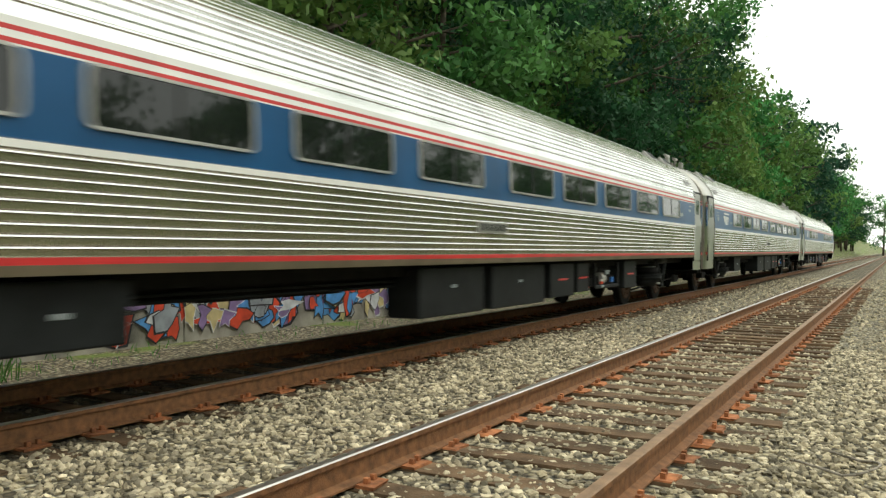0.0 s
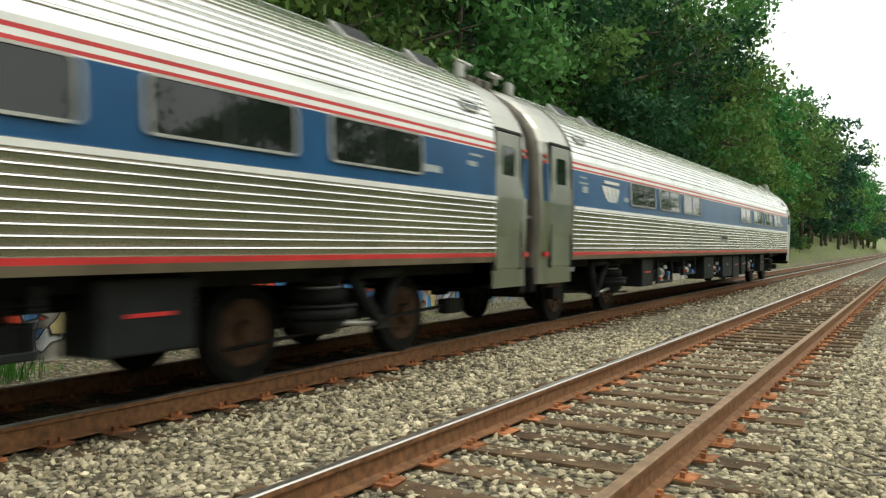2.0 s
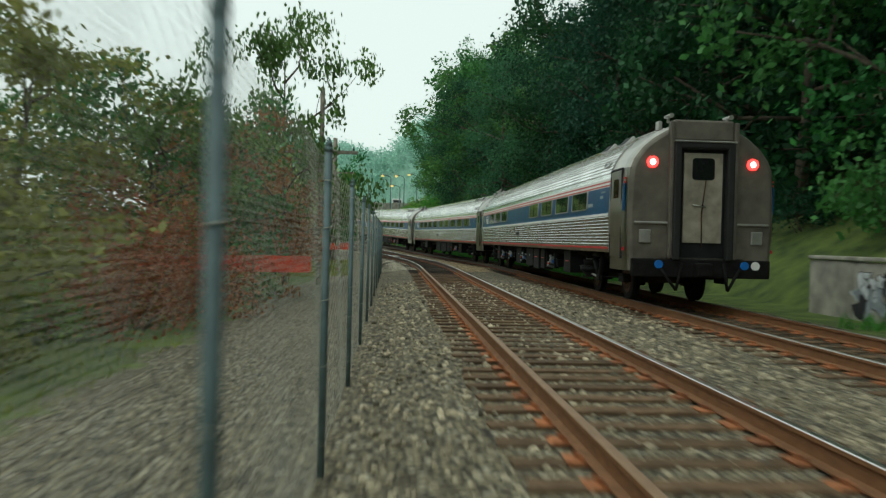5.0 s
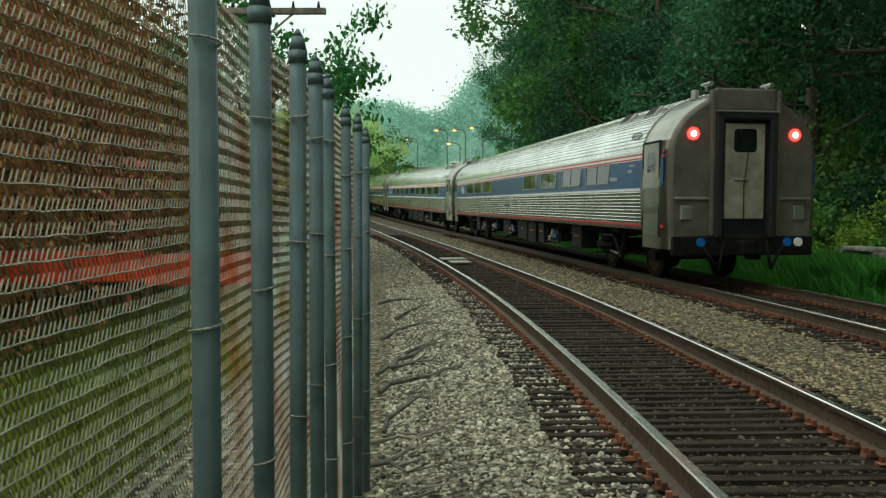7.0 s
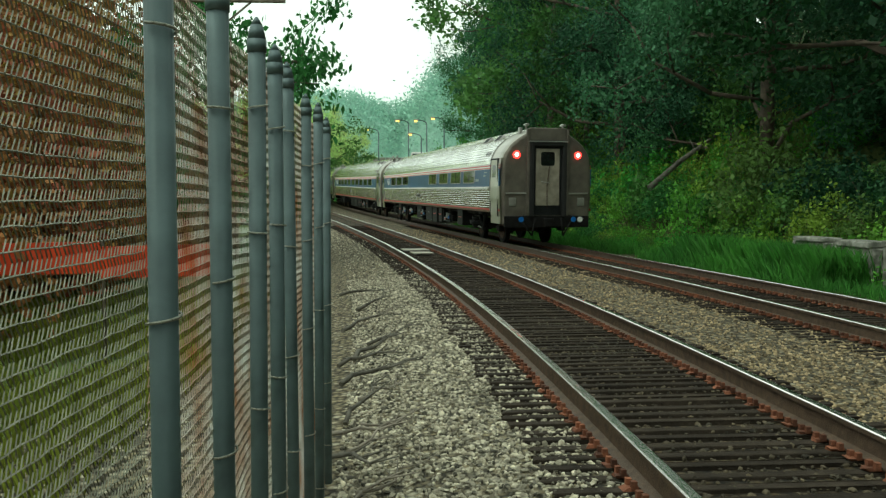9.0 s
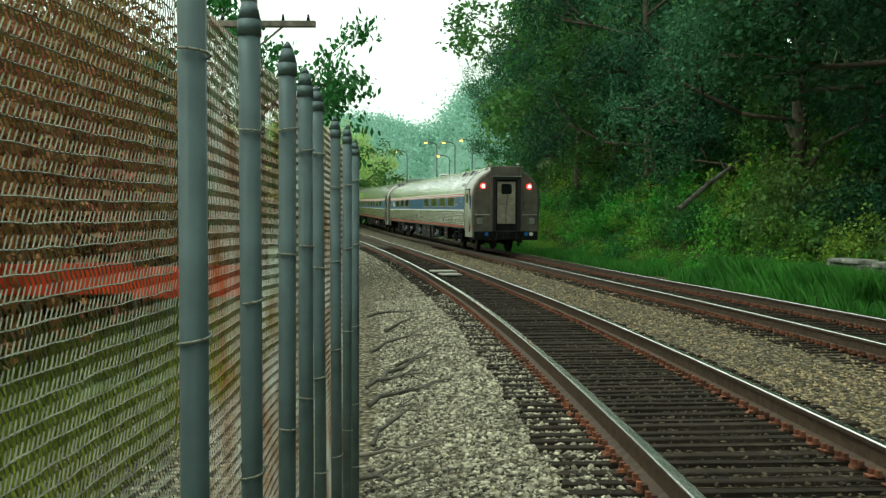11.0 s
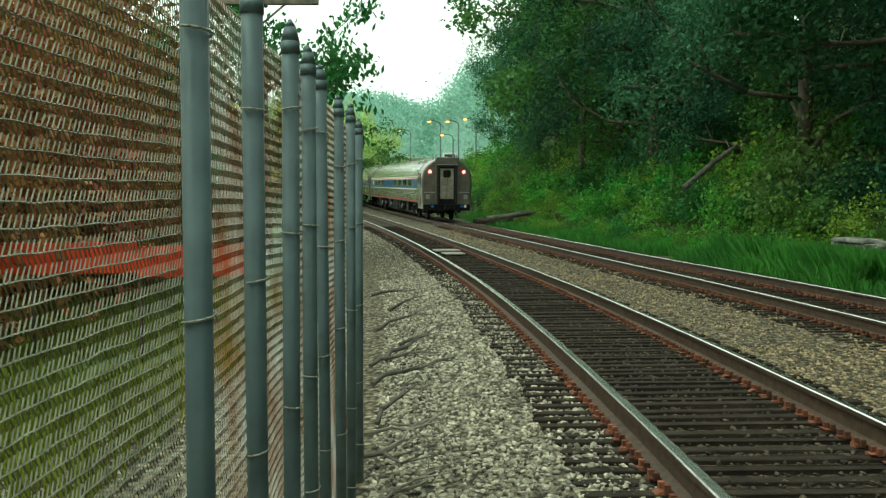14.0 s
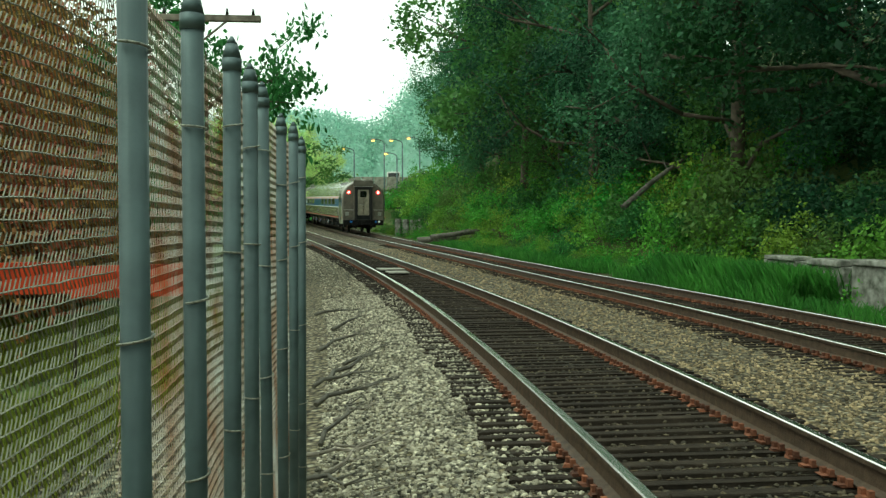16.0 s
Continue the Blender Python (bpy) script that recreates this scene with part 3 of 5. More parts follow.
def door_meshes():
    bm = bmesh.new()
    box(bm, -0.012, 0.02, -0.36, 0.36, -0.98, 0.80, 0.01)
    leaf = bpy.data.meshes.new("door")
    bm.to_mesh(leaf)
    bm.free()
    leaf.materials.append(M_VESTIBULE)
    o, i = rounded(0.36, 0.62, 0.06), rounded(0.30, 0.56, 0.05)
    n = len(o)
    pane = mesh_of("door_window", [(-0.016, y, z + 0.32) for y, z in o], [tuple(range(n))[::-1]], M_GLASS)
    bm = bmesh.new()
    for y in (-0.38, 0.38):
        box(bm, -0.018, 0.02, y - 0.02, y + 0.02, -1.0, 0.84, 0.006)
    box(bm, -0.018, 0.02, -0.40, 0.40, 0.81, 0.85, 0.006)
    fr = bpy.data.meshes.new("door_frame")
    bm.to_mesh(fr)
    bm.free()
    fr.materials.append(M_RUBBER)
    return leaf, pane, fr


DOOR = door_meshes()


def wheelset_mesh():
    bm = bmesh.new()
    tube(bm, (-0.8, 0, 0), (0.8, 0, 0), 0.08, sides=10)
    for sx in (-1, 1):
        x = 0.7525 * sx
        tube(bm, (x - 0.065, 0, 0), (x + 0.065, 0, 0), 0.455, sides=28, mi=1)
        tube(bm, (x - 0.065 * sx - 0.015, 0, 0), (x - 0.065 * sx + 0.015, 0, 0), 0.485, sides=28, mi=1)
        tube(bm, (x + 0.05 * sx, 0, 0), (x + 0.085 * sx, 0, 0), 0.33, 0.31, sides=24, mi=0)
        tube(bm, (x + 0.06 * sx, 0, 0), (x + 0.16 * sx, 0, 0), 0.13, 0.11, sides=14, mi=0)
        for k in range(6):
            a = k * math.pi / 3
            tube(bm, (x + 0.08 * sx, 0.22 * math.cos(a), 0.22 * math.sin(a)), (x + 0.10 * sx, 0.22 * math.cos(a), 0.22 * math.sin(a)), 0.03, sides=6)
    me = bpy.data.meshes.new("wheelset")
    bm.to_mesh(me)
    bm.free()
    me.materials.append(M_WHEEL), me.materials.append(M_BLACK)
    return me


def truck_mesh(out):
    """A truck frame; out is the way to the car's end, where the braced bracket stands."""
    bm = bmesh.new()

    def span(y0, y1):
        return min(y0 * out, y1 * out), max(y0 * out, y1 * out)

    for sx in (-1, 1):
        x = 0.56 * sx
        box(bm, x - 0.09, x + 0.09, -1.75, 1.75, 0.42, 0.62, 0.03)
        for y in (-1.295, 1.295):
            box(bm, x - 0.11, x + 0.11, y - 0.20, y + 0.20, 0.32, 0.62, 0.04)
        x = 1.08 * sx
        # bolster end with its air spring
        y = -0.58 * out
        tube(bm, (x, y, 0.40), (x, y, 0.56), 0.20, 0.33, sides=20, mi=1)
        tube(bm, (x, y, 0.56), (x, y, 0.66), 0.36, sides=20, mi=1)
        tube(bm, (x, y, 0.665), (x, y, 0.69), 0.38, sides=20, mi=1)
        tube(bm, (x, y, 0.69), (x, y, 0.84), 0.27, 0.29, sides=20)
        tube(bm, (x, y, 0.84), (x, y, 0.87), 0.22, sides=16, mi=2)
        tube(bm, (x, y, 0.87), (x, y, 0.98), 0.24, sides=16)
        # open triangular bracket and the rod from its foot
        xx = x + 0.12 * sx
        for y0, y1, z0, z1 in ((0.62, 0.36, 1.0, 0.44), (-0.22, 0.28, 1.0, 0.44), (0.66, -0.26, 0.98, 0.98)):
            tube(bm, (xx, y0 * out, z0), (xx, y1 * out, z1), 0.075, 0.06, sides=8, mi=1)
        box(bm, xx - 0.05, xx + 0.05, *span(0.20, 0.45), 0.36, 0.52, 0.02, 1)
        tube(bm, (xx, 0.40 * out, 0.42), (xx, -0.55 * out, 0.50), 0.028, sides=8, mi=2)
        # brake rigging beyond the wheels
        box(bm, x - 0.10, x + 0.08, *span(1.78, 2.15), 0.42, 0.60, 0.02)
        tube(bm, (x, 1.85 * out, 0.52), (x, -1.75 * out, 0.36), 0.02, sides=6)
    box(bm, -1.1, 1.1, -0.28, 0.28, 0.55, 0.80, 0.03)
    me = bpy.data.meshes.new("truck")
    bm.to_mesh(me)
    bm.free()
    for m in (M_BLACK, M_BOX, M_STEEL_DULL):
        me.materials.append(m)
    return me


BODY, VESTIBULE, WHEELSET = build_body(), build_vestibule(), wheelset_mesh()
TRUCKS = {1: truck_mesh(1), -1: truck_mesh(-1)}
spinning = []


def pieces(name, mats, parent, boxes, label=""):
    """One object for each box."""
    for b, mi in boxes:
        bm = bmesh.new()
        box(bm, *b)
        part(name, bm, mats[mi], parent, label)


def small_bm(*boxes):
    bm = bmesh.new()
    for b in boxes:
        box(bm, *b)
    return bm


def fan_logo(car, y, z):
    """A pale swept emblem of five tapering blades under a short bar."""
    bm = bmesh.new()
    x = -half_width(z) - 0.006
    def at(yy, dz):
        return bm.verts.new((x - dz * 0.03, y - yy, z + dz))

    # four petals that narrow to one foot, their left edges bowed, under a straight pale bar
    tops = (-0.47, -0.21, 0.04, 0.26, 0.46)
    for k in range(4):
        foot = 0.10 + 0.045 * k
        left, right = [], []
        for i in range(7):
            f = i / 6
            bow = math.sin(math.pi * f) * (0.055 - 0.02 * k)
            left.append((tops[k] + 0.012 + (foot - tops[k]) * f - bow, 0.10 - 0.34 * f - bow * 0.6))
            right.append((tops[k + 1] - 0.022 + (foot + 0.040 - tops[k + 1]) * f - bow * 0.8, 0.10 - 0.012 * k - (0.34 - 0.012 * k) * f - bow * 0.5))
        for i in range(6):
            bm.faces.new([at(*q) for q in (left[i], right[i], right[i + 1], left[i + 1])])
    bm.faces.new([at(*q) for q in ((-0.36, 0.145), (0.42, 0.145), (0.42, 0.195), (-0.36, 0.195))])
    r = bmesh.ops.extrude_face_region(bm, geom=list(bm.faces))
    for v in r["geom"]:
        if isinstance(v, bmesh.types.BMVert):
            v.co.x -= 0.004
    bmesh.ops.recalc_face_normals(bm, faces=bm.faces)
    part("emblem", bm, M_WHITE, car, "pale swept fan-shaped emblem")


def build_car(label, windows, gear, last=False):
    car = tagged(empty("passenger_car"), label, "train car", "the passenger train")
    part("body", BODY, None, car, "ribbed stainless body with red, white and blue bands")
    for end in (1, -1):
        turn = 0 if end > 0 else 180
        v = part("vestibule", VESTIBULE, None, car, "smooth dull steel car end", pose(0, BODY_HALF * end, 0, 0, 0, turn))
        # door on each side, with stripes carried across
        for sx in (-1, 1):
            dm = pose((half_width(1.95) - 0.046) * sx, 0.42, 1.95, 0, 0, 0 if sx < 0 else 180)
            d = part("door", DOOR[0], None, v, "plain steel side door", dm)
        # trims lie on the vestibule's skin
        for sx in (-1, 1):
            strips = []
            for z0, z1, mi in ((2.480, 2.512, 0), (2.559, 2.592, 0), (1.12, 1.185, 0), (1.92, 2.467, 2)):
                w = sx * (half_width((z0 + z1) / 2) - 0.028)
                strips.append(((w - 0.012, w + 0.012, 0.89, 1.0, z0, z1), mi))
            pieces("stripe_end", [M_RED, M_WHITE, M_BLUE], v, strips)
        for sx in (-1, 1):
            dm = pose((half_width(1.95) - 0.046) * sx, 0.42, 1.95, 0, 0, 0 if sx < 0 else 180)
            part("door_window", DOOR[1], None, v, "", dm)
            part("door_frame", DOOR[2], None, v, "black rubber door surround", dm)
        # diaphragm between cars
        bm = bmesh.new()
        box(bm, -0.62, -0.47, 1.08, 1.27, 0.95, 3.30, 0.03)
        box(bm, 0.47, 0.62, 1.08, 1.27, 0.95, 3.30, 0.03)
        box(bm, -0.62, 0.62, 1.08, 1.27, 3.16, 3.34, 0.05)
        part("diaphragm", bm, M_RUBBER, v, "dark rubber gangway diaphragm")
        bm = small_bm((-0.40, 0.40, 1.13, 1.17, 1.30, 3.10, 0.01))
        part("end_door", bm, M_ENDDOOR, v, "scuffed buff end door")
        pieces("door_jamb", [M_BOX], v, [((-0.47, 0.47, 1.115, 1.128, 1.0, 3.16), 0)])
        bm = bmesh.new()
        tube(bm, (-0.05, 1.19, 2.55), (0.03, 1.20, 1.9), 0.012, sides=6)
        tube(bm, (0.03, 1.20, 1.9), (0.02, 1.21, 1.2), 0.012, sides=6)
        part("hanging_cord", bm, M_WHEEL, v)
        bm = bmesh.new()
        tube(bm, (-0.05, 1.20, 2.02), (0.22, 1.20, 2.06), 0.015, sides=6)
        part("door_handle", bm, M_STEEL_DULL, v)
        o = rounded(0.46, 0.44, 0.07)
        bm = bmesh.new()
        bm.faces.new([bm.verts.new((yy, 1.176, 2.78 + zz)) for yy, zz in o])
        part("end_door_window", bm, M_GLASS, v)
        # roof step, grab irons, hoses, coupler
        pieces("header", [M_END], v, [((-0.62, 0.62, 1.0, 1.17, 3.34, 3.76, 0.04), 0)], "grimy pressed steel header")
        pieces("header_trim", [M_STEEL_DULL], v, [((-0.64, 0.64, 1.10, 1.29, 3.30, 3.335, 0.012), 0)], "pale worn strip over the gangway")
        pieces("end_post", [M_END], v, [((sx * 0.66 - 0.045, sx * 0.66 + 0.045, 1.08, 1.22, 0.98, 3.72, 0.02), 0) for sx in (-1, 1)])
        pieces("end_beam", [M_BLACK], v, [((-1.42, 1.42, 1.05, 1.20, 0.60, 0.97, 0.03), 0)], "sooty black end beam")
        pieces("end_rib", [M_STEEL_DULL], v, [((-1.38, -0.66, 1.10, 1.17, 1.66, 1.71, 0.015), 0), ((0.66, 1.38, 1.10, 1.17, 1.66, 1.71, 0.015), 0)])
        for sx in (-1, 1):
            pieces("jumper_box", [M_STEEL_DULL], v, [((sx * 1.15 - 0.12, sx * 1.15 + 0.12, 1.10, 1.16, 1.28, 1.55, 0.02), 0)])
            pieces("roof_bracket", [M_STEEL_DULL], v, [((sx * 0.72 - 0.05, sx * 0.72 + 0.05, 0.45, 0.62, 3.60, 3.80, 0.02), 0)])
        for sx in (-1, 1):
            bm = bmesh.new()
            tube(bm, (sx * 0.62, 0.80, 3.74), (sx * 0.62, 0.80, 3.88), 0.035, sides=8)
            tube(bm, (sx * 0.62, 0.62, 3.88), (sx * 0.62, 1.0, 3.86), 0.03, 0.05, sides=8)
            part("roof_horn", bm, M_STEEL_DULL, v)
        bm = bmesh.new()
        box(bm, -0.16, 0.16, 0.7, 1.42, 0.62, 0.90, 0.04)
        box(bm, -0.9, 0.9, 0.95, 1.12, 0.72, 1.02, 0.03)
        tube(bm, (-0.45, 1.2, 0.9), (-0.5, 1.3, 0.35), 0.03, sides=8)
        tube(bm, (0.4, 1.2, 0.9), (0.55, 1.3, 0.35), 0.03, sides=8)
        tube(bm, (0.55, 1.3, 0.35), (0.85, 1.2, 0.8), 0.03, sides=8)
        tube(bm, (-0.5, 1.3, 0.35), (-0.8, 1.2, 0.8), 0.03, sides=8)
        part("coupler", bm, M_BLACK, v, "black coupler with hanging air hoses")
        for sx in (-1, 1):
            bm = bmesh.new()
            tube(bm, (sx * 0.88, 1.08, 0.86), (sx * 0.88, 1.23, 0.86), 0.085, sides=12)
            part("cable_socket", bm, M_PLUG, v, "blue cable plug")
        bm = bmesh.new()
        tube(bm, (-1.10, 1.08, 0.86), (-1.10, 1.24, 0.86), 0.085, sides=12)
        part("cable_cap", bm, M_WHITE, v, "white cable cap")
        for sx in (-1, 1):
            bm = bmesh.new()
            tube(bm, (sx * 1.03, 1.08, 2.90), (sx * 1.03, 1.15, 2.90), 0.115, sides=16)
            hood = part("marker_lamp", bm, M_END if not (last and end < 0) else M_TAIL, v, "red tail marker lamp")
            if last and end < 0:
                bm = bmesh.new()
                tube(bm, (sx * 1.03, 1.151, 2.90), (sx * 1.03, 1.156, 2.90), 0.06, sides=14)
                part("lens", bm, M_TAILCORE, hood)
        # truck with its two wheelsets
        ty = 9.1 * end
        tr = part("truck", TRUCKS[end], None, car, "black cast truck frame with springs", pose(0, ty, 0))
        for dy in (-1.295, 1.295):
            ws = part("wheelset", WHEELSET, None, tr, "rusty steel wheels on an axle", pose(0, dy, 0.455))
            spinning.append((ws, dy, last))
        # roof hatches near the ends
        for y in (10.6, 9.2):
            for sx in (-1, 1):
                bm = bmesh.new()
                box(bm, -0.15, 0.15, -0.27, 0.27, -0.05, 0.05, 0.015)
                box(bm, -0.125, 0.125, -0.245, 0.245, 0.05, 0.056, 0.002, 1)
                part("roof_hatch", bm, [M_STEEL_DULL, M_BOX], car, "", pose(sx * 0.98, y * end, 3.50, 0, 45 * sx, 0))
    for c in windows:
        add_window(car, WINDOW, BODY_HALF - c, 2.25)
        add_window(car, WINDOW, BODY_HALF - c, 2.25, True)
        car["shown"] = 1
    for y in (10.9, -10.9):
        add_window(car, SMALL, y, 2.98, False, "vent_window")
    del car["shown"]
    fan_logo(car, BODY_HALF - 1.72, 2.20)
    # pale plates on the blue band and the number panel on the ribs
    for y, z, w, h in ((BODY_HALF - 2.55, 2.12, 0.28, 0.075), (BODY_HALF - 0.5, 2.18, 0.24, 0.10), (BODY_HALF - 0.45, 2.28, 0.36, 0.03), (BODY_HALF - 0.45, 2.37, 0.28, 0.025), (-BODY_HALF + 1.55, 2.12, 0.42, 0.08), (-BODY_HALF + 0.6, 2.26, 0.22, 0.06), (-BODY_HALF + 0.5, 2.37, 0.3, 0.03)):
        x = -half_width(z) - 0.004
        pieces("placard", [M_PLACARD], car, [((x - 0.004, x + 0.006, y - w / 2, y + w / 2, z - h / 2, z + h / 2), 0)], "small pale lettered placard")
    bm = small_bm((-half_width(1.55) - 0.014, -half_width(1.55) + 0.01, -0.42 + 0.5, 0.42 + 0.5, 1.46, 1.60, 0.004))
    plate = part("number_panel", bm, M_STEEL_DULL, car, "flat steel number panel")
    for k in range(5):
        pieces("number_bar", [M_BOX], plate, [((-half_width(1.55) - 0.018, -half_width(1.55), 0.5 - 0.36 + k * 0.15, 0.5 - 0.27 + k * 0.15, 1.485, 1.575), 0)])
    # underfloor gear
    rr = random.Random(3 if last else 8)
    bm = small_bm((-1.2, 1.2, -11.5, 11.5, 0.92, 1.08))
    part("floor_frame", bm, M_BLACK, car)
    bm = small_bm((-0.55, 0.55, 2.3, 4.6, 0.72, 0.95, 0.05), (-0.18, 0.18, -7.0, 7.0, 0.74, 0.95, 0.02))
    part("centre_tank", bm, M_BLACK, car, "black tank hung between the trucks")
    for k, zz in enumerate((0.80, 0.86)):
        bm = bmesh.new()
        tube(bm, (-1.0, -6.6, zz), (-1.0, 6.4, zz), 0.018, sides=6)
        part("pipe", bm, M_BOX, car, "long thin brake pipe")
    for y0, y1, z0, kind in gear:
        for sx in (-1,):
            bm = bmesh.new()
            xo, xi = 1.38 * sx, 0.90 * sx
            if kind == 2:
                lo, hi = min(xi, xo * 0.93), max(xi, xo * 0.93)
                box(bm, lo, hi, y1, y0, z0 + 0.06, 0.60 + z0 * 0.3, 0.02)
                tube(bm, ((xo) * 0.8, y1 + 0.1, 0.84), (xo * 0.8, y0 - 0.1, 0.84), 0.13, sides=12)
                ob = part("equipment_rack", bm, M_BLACK, car, "cluttered black equipment rack")
                if sx < 0:
                    yc = (y0 + y1) / 2
                    pieces("gauge_plate", [M_PLACARD], ob, [((xo - 0.03, xo + 0.02, yc - 0.05, yc + 0.06, 0.78, 0.86, 0.01), 0), ((xo - 0.03, xo + 0.02, yc + 0.27, yc + 0.36, 0.53, 0.58, 0.01), 0)])
                    pieces("rack_frame", [M_BOX], ob, [((xo - 0.01, xo + 0.05, y1, y0, z0 + 0.02, z0 + 0.08, 0.01), 0), ((xo - 0.01, xo + 0.05, y0 - 0.06, y0, z0 + 0.02, 1.0, 0.01), 0), ((xo - 0.01, xo + 0.05, y1, y1 + 0.06, z0 + 0.02, 1.0, 0.01), 0)])
                    pieces("tag", [M_PLUG, M_ORANGE, M_WHITE], ob, [((xo - 0.02, xo + 0.02, yc - 0.34, yc - 0.22, 0.62, 0.72, 0.01), 0), ((xo - 0.02, xo + 0.02, yc + 0.27, yc + 0.38, z0 + 0.10, z0 + 0.15, 0.005), 1), ((xo - 0.02, xo + 0.02, yc + 0.27, yc + 0.38, z0 + 0.16, z0 + 0.19, 0.005), 2)])
                    tank = bmesh.new()
                    tube(tank, (xo * 0.92, yc + 0.02, 0.70), (xo * 0.92, yc + 0.22, 0.70), 0.11, sides=12)
                    part("motor", tank, M_STEEL_DULL, ob, "dusty pale motor casing")
            else:
                box(bm, min(xi, xo), max(xi, xo), y1, y0, z0, 1.02, 0.02)
                ob = part("equipment_box", bm, M_BOX, car, "dark painted underfloor equipment box")
                b2 = bmesh.new()
                if kind == 1:
                    box(b2, xo - 0.008, xo + 0.008, (y0 + y1) / 2 - 0.2, (y0 + y1) / 2 + 0.2, 0.735, 0.765)
                    part("red_handle", b2, M_RED, ob, "red safety bar")
                else:
                    box(b2, xo - 0.008, xo + 0.008, (y0 + y1) / 2 - 0.05, (y0 + y1) / 2 + 0.05, 0.76, 0.80)
                    part("latch", b2, M_PLACARD, ob)
    return car


M_PLUG = material("blue_plastic_plug", (0.01, 0.13, 0.45), rough=0.4, noise_scale=8, vary=0.2, bump=0)
M_PLACARD = material("pale_placard", (0.34, 0.38, 0.39), rough=0.5, noise_scale=30, vary=0.3, bump=0)
COACH = [3.70, 5.70, 7.75, 9.85, 12.2, 14.2, 16.25, 18.3, 20.3]
CAFE = [3.58, 5.46, 7.38, 14.0, 16.1, 18.2, 20.2]


COACH_GEAR = ((2.0, 0.35, 0.42, 0), (0.1, -1.75, 0.42, 0), (-2.0, -3.05, 0.46, 1), (-3.2, -3.8, 0.5, 1), (-4.1, -5.5, 0.50, 2), (-5.9, -6.75, 0.46, 1), (7.1, 5.95, 0.54, 0))
CAFE_GEAR = ((7.25, 6.5, 0.46, 1), (6.2, 5.0, 0.46, 2), (4.1, 2.9, 0.58, 2), (1.95, 0.85, 0.44, 0), (0.72, 0.3, 0.55, 2), (-0.25, -1.55, 0.42, 0), (-1.68, -2.6, 0.36, 1), (-2.95, -3.55, 0.42, 1), (-3.9, -5.1, 0.46, 2), (-6.3, -7.1, 0.44, 1))


def build_locomotive():
    loco = tagged(empty("locomotive"), "grey and blue diesel locomotive leading the train", "locomotive", "the passenger train")
    bm = bmesh.new()
    box(bm, -1.5, 1.5, -9.5, 9.2, 1.1, 3.7, 0.25)
    part("body", bm, M_STEEL_DULL, loco)
    bm = bmesh.new()
    box(bm, -1.515, 1.515, -9.2, 8.8, 2.0, 2.6, 0.01)
    part("band", bm, M_BLUE, loco)
    bm = small_bm((-1.3, 1.3, -2.6, 2.6, 0.35, 1.1, 0.1), (-1.45, 1.45, -9.7, 9.7, 0.9, 1.12, 0.02))
    part("fuel_tank", bm, M_BLACK, loco)
    bm = small_bm((-0.7, 0.7, -6.5, -4.5, 3.7, 3.95, 0.05), (-0.6, 0.6, -2.5, 1.5, 3.7, 3.9, 0.05))
    part("roof_fans", bm, M_BLACK, loco)
    for y in (-6.4, 6.4):
        tr = part("truck", TRUCKS[1 if y > 0 else -1], None, loco, "", pose(0, y, 0))
        for dy in (-1.295, 1.295):
            part("wheelset", WHEELSET, None, tr, "", pose(0, dy, 0.455))
    return loco


coach = build_car("stainless ribbed coach with a row of nine tinted windows", COACH, COACH_GEAR)
coaches = [coach] + [copy_thing(coach, Matrix()) for _ in range(4)]
cafe = build_car("stainless last car with two window groups and red tail lamps", CAFE, CAFE_GEAR, True)
loco = build_locomotive()


# ---- chain-link fence beside the near track ----
FENCE_U = -0.42 - AX
POST_TOP, FENCE_TOP = 1.86, 1.79


def post_mesh():
    bm = bmesh.new()
    tube(bm, (0, 0, -0.9), (0, 0, POST_TOP - 0.06), 0.0245, sides=14)
    tube(bm, (0, 0, POST_TOP - 0.085), (0, 0, POST_TOP - 0.05), 0.027, sides=14)
    tube(bm, (0, 0, POST_TOP - 0.05), (0, 0, POST_TOP - 0.01), 0.0265, 0.017, sides=14)
    tube(bm, (0, 0, POST_TOP - 0.01), (0, 0, POST_TOP + 0.012), 0.017, 0.004, sides=14)
    me = bpy.data.meshes.new("fence_post")
    bm.to_mesh(me)
    bm.free()
    me.materials.append(M_POST)
    return me


def clip_mesh(seed):
    """A wire clip bent round the post, one end higher than the other."""
    rr = random.Random(seed)
    bm = bmesh.new()
    lift = rr.uniform(-0.02, 0.03)
    last = None
    for k in range(9):
        a = math.pi * (-0.25 + 1.5 * k / 8)
        p = Vector((0.030 * math.cos(a - math.pi / 2), 0.030 * math.sin(a - math.pi / 2), lift * k / 8))
        if last is not None:
            tube(bm, last, p, 0.0028, sides=5)
        last = p
    me = bpy.data.meshes.new("wire_clip")
    bm.to_mesh(me)
    bm.free()
    me.materials.append(M_WIRE)
    return me


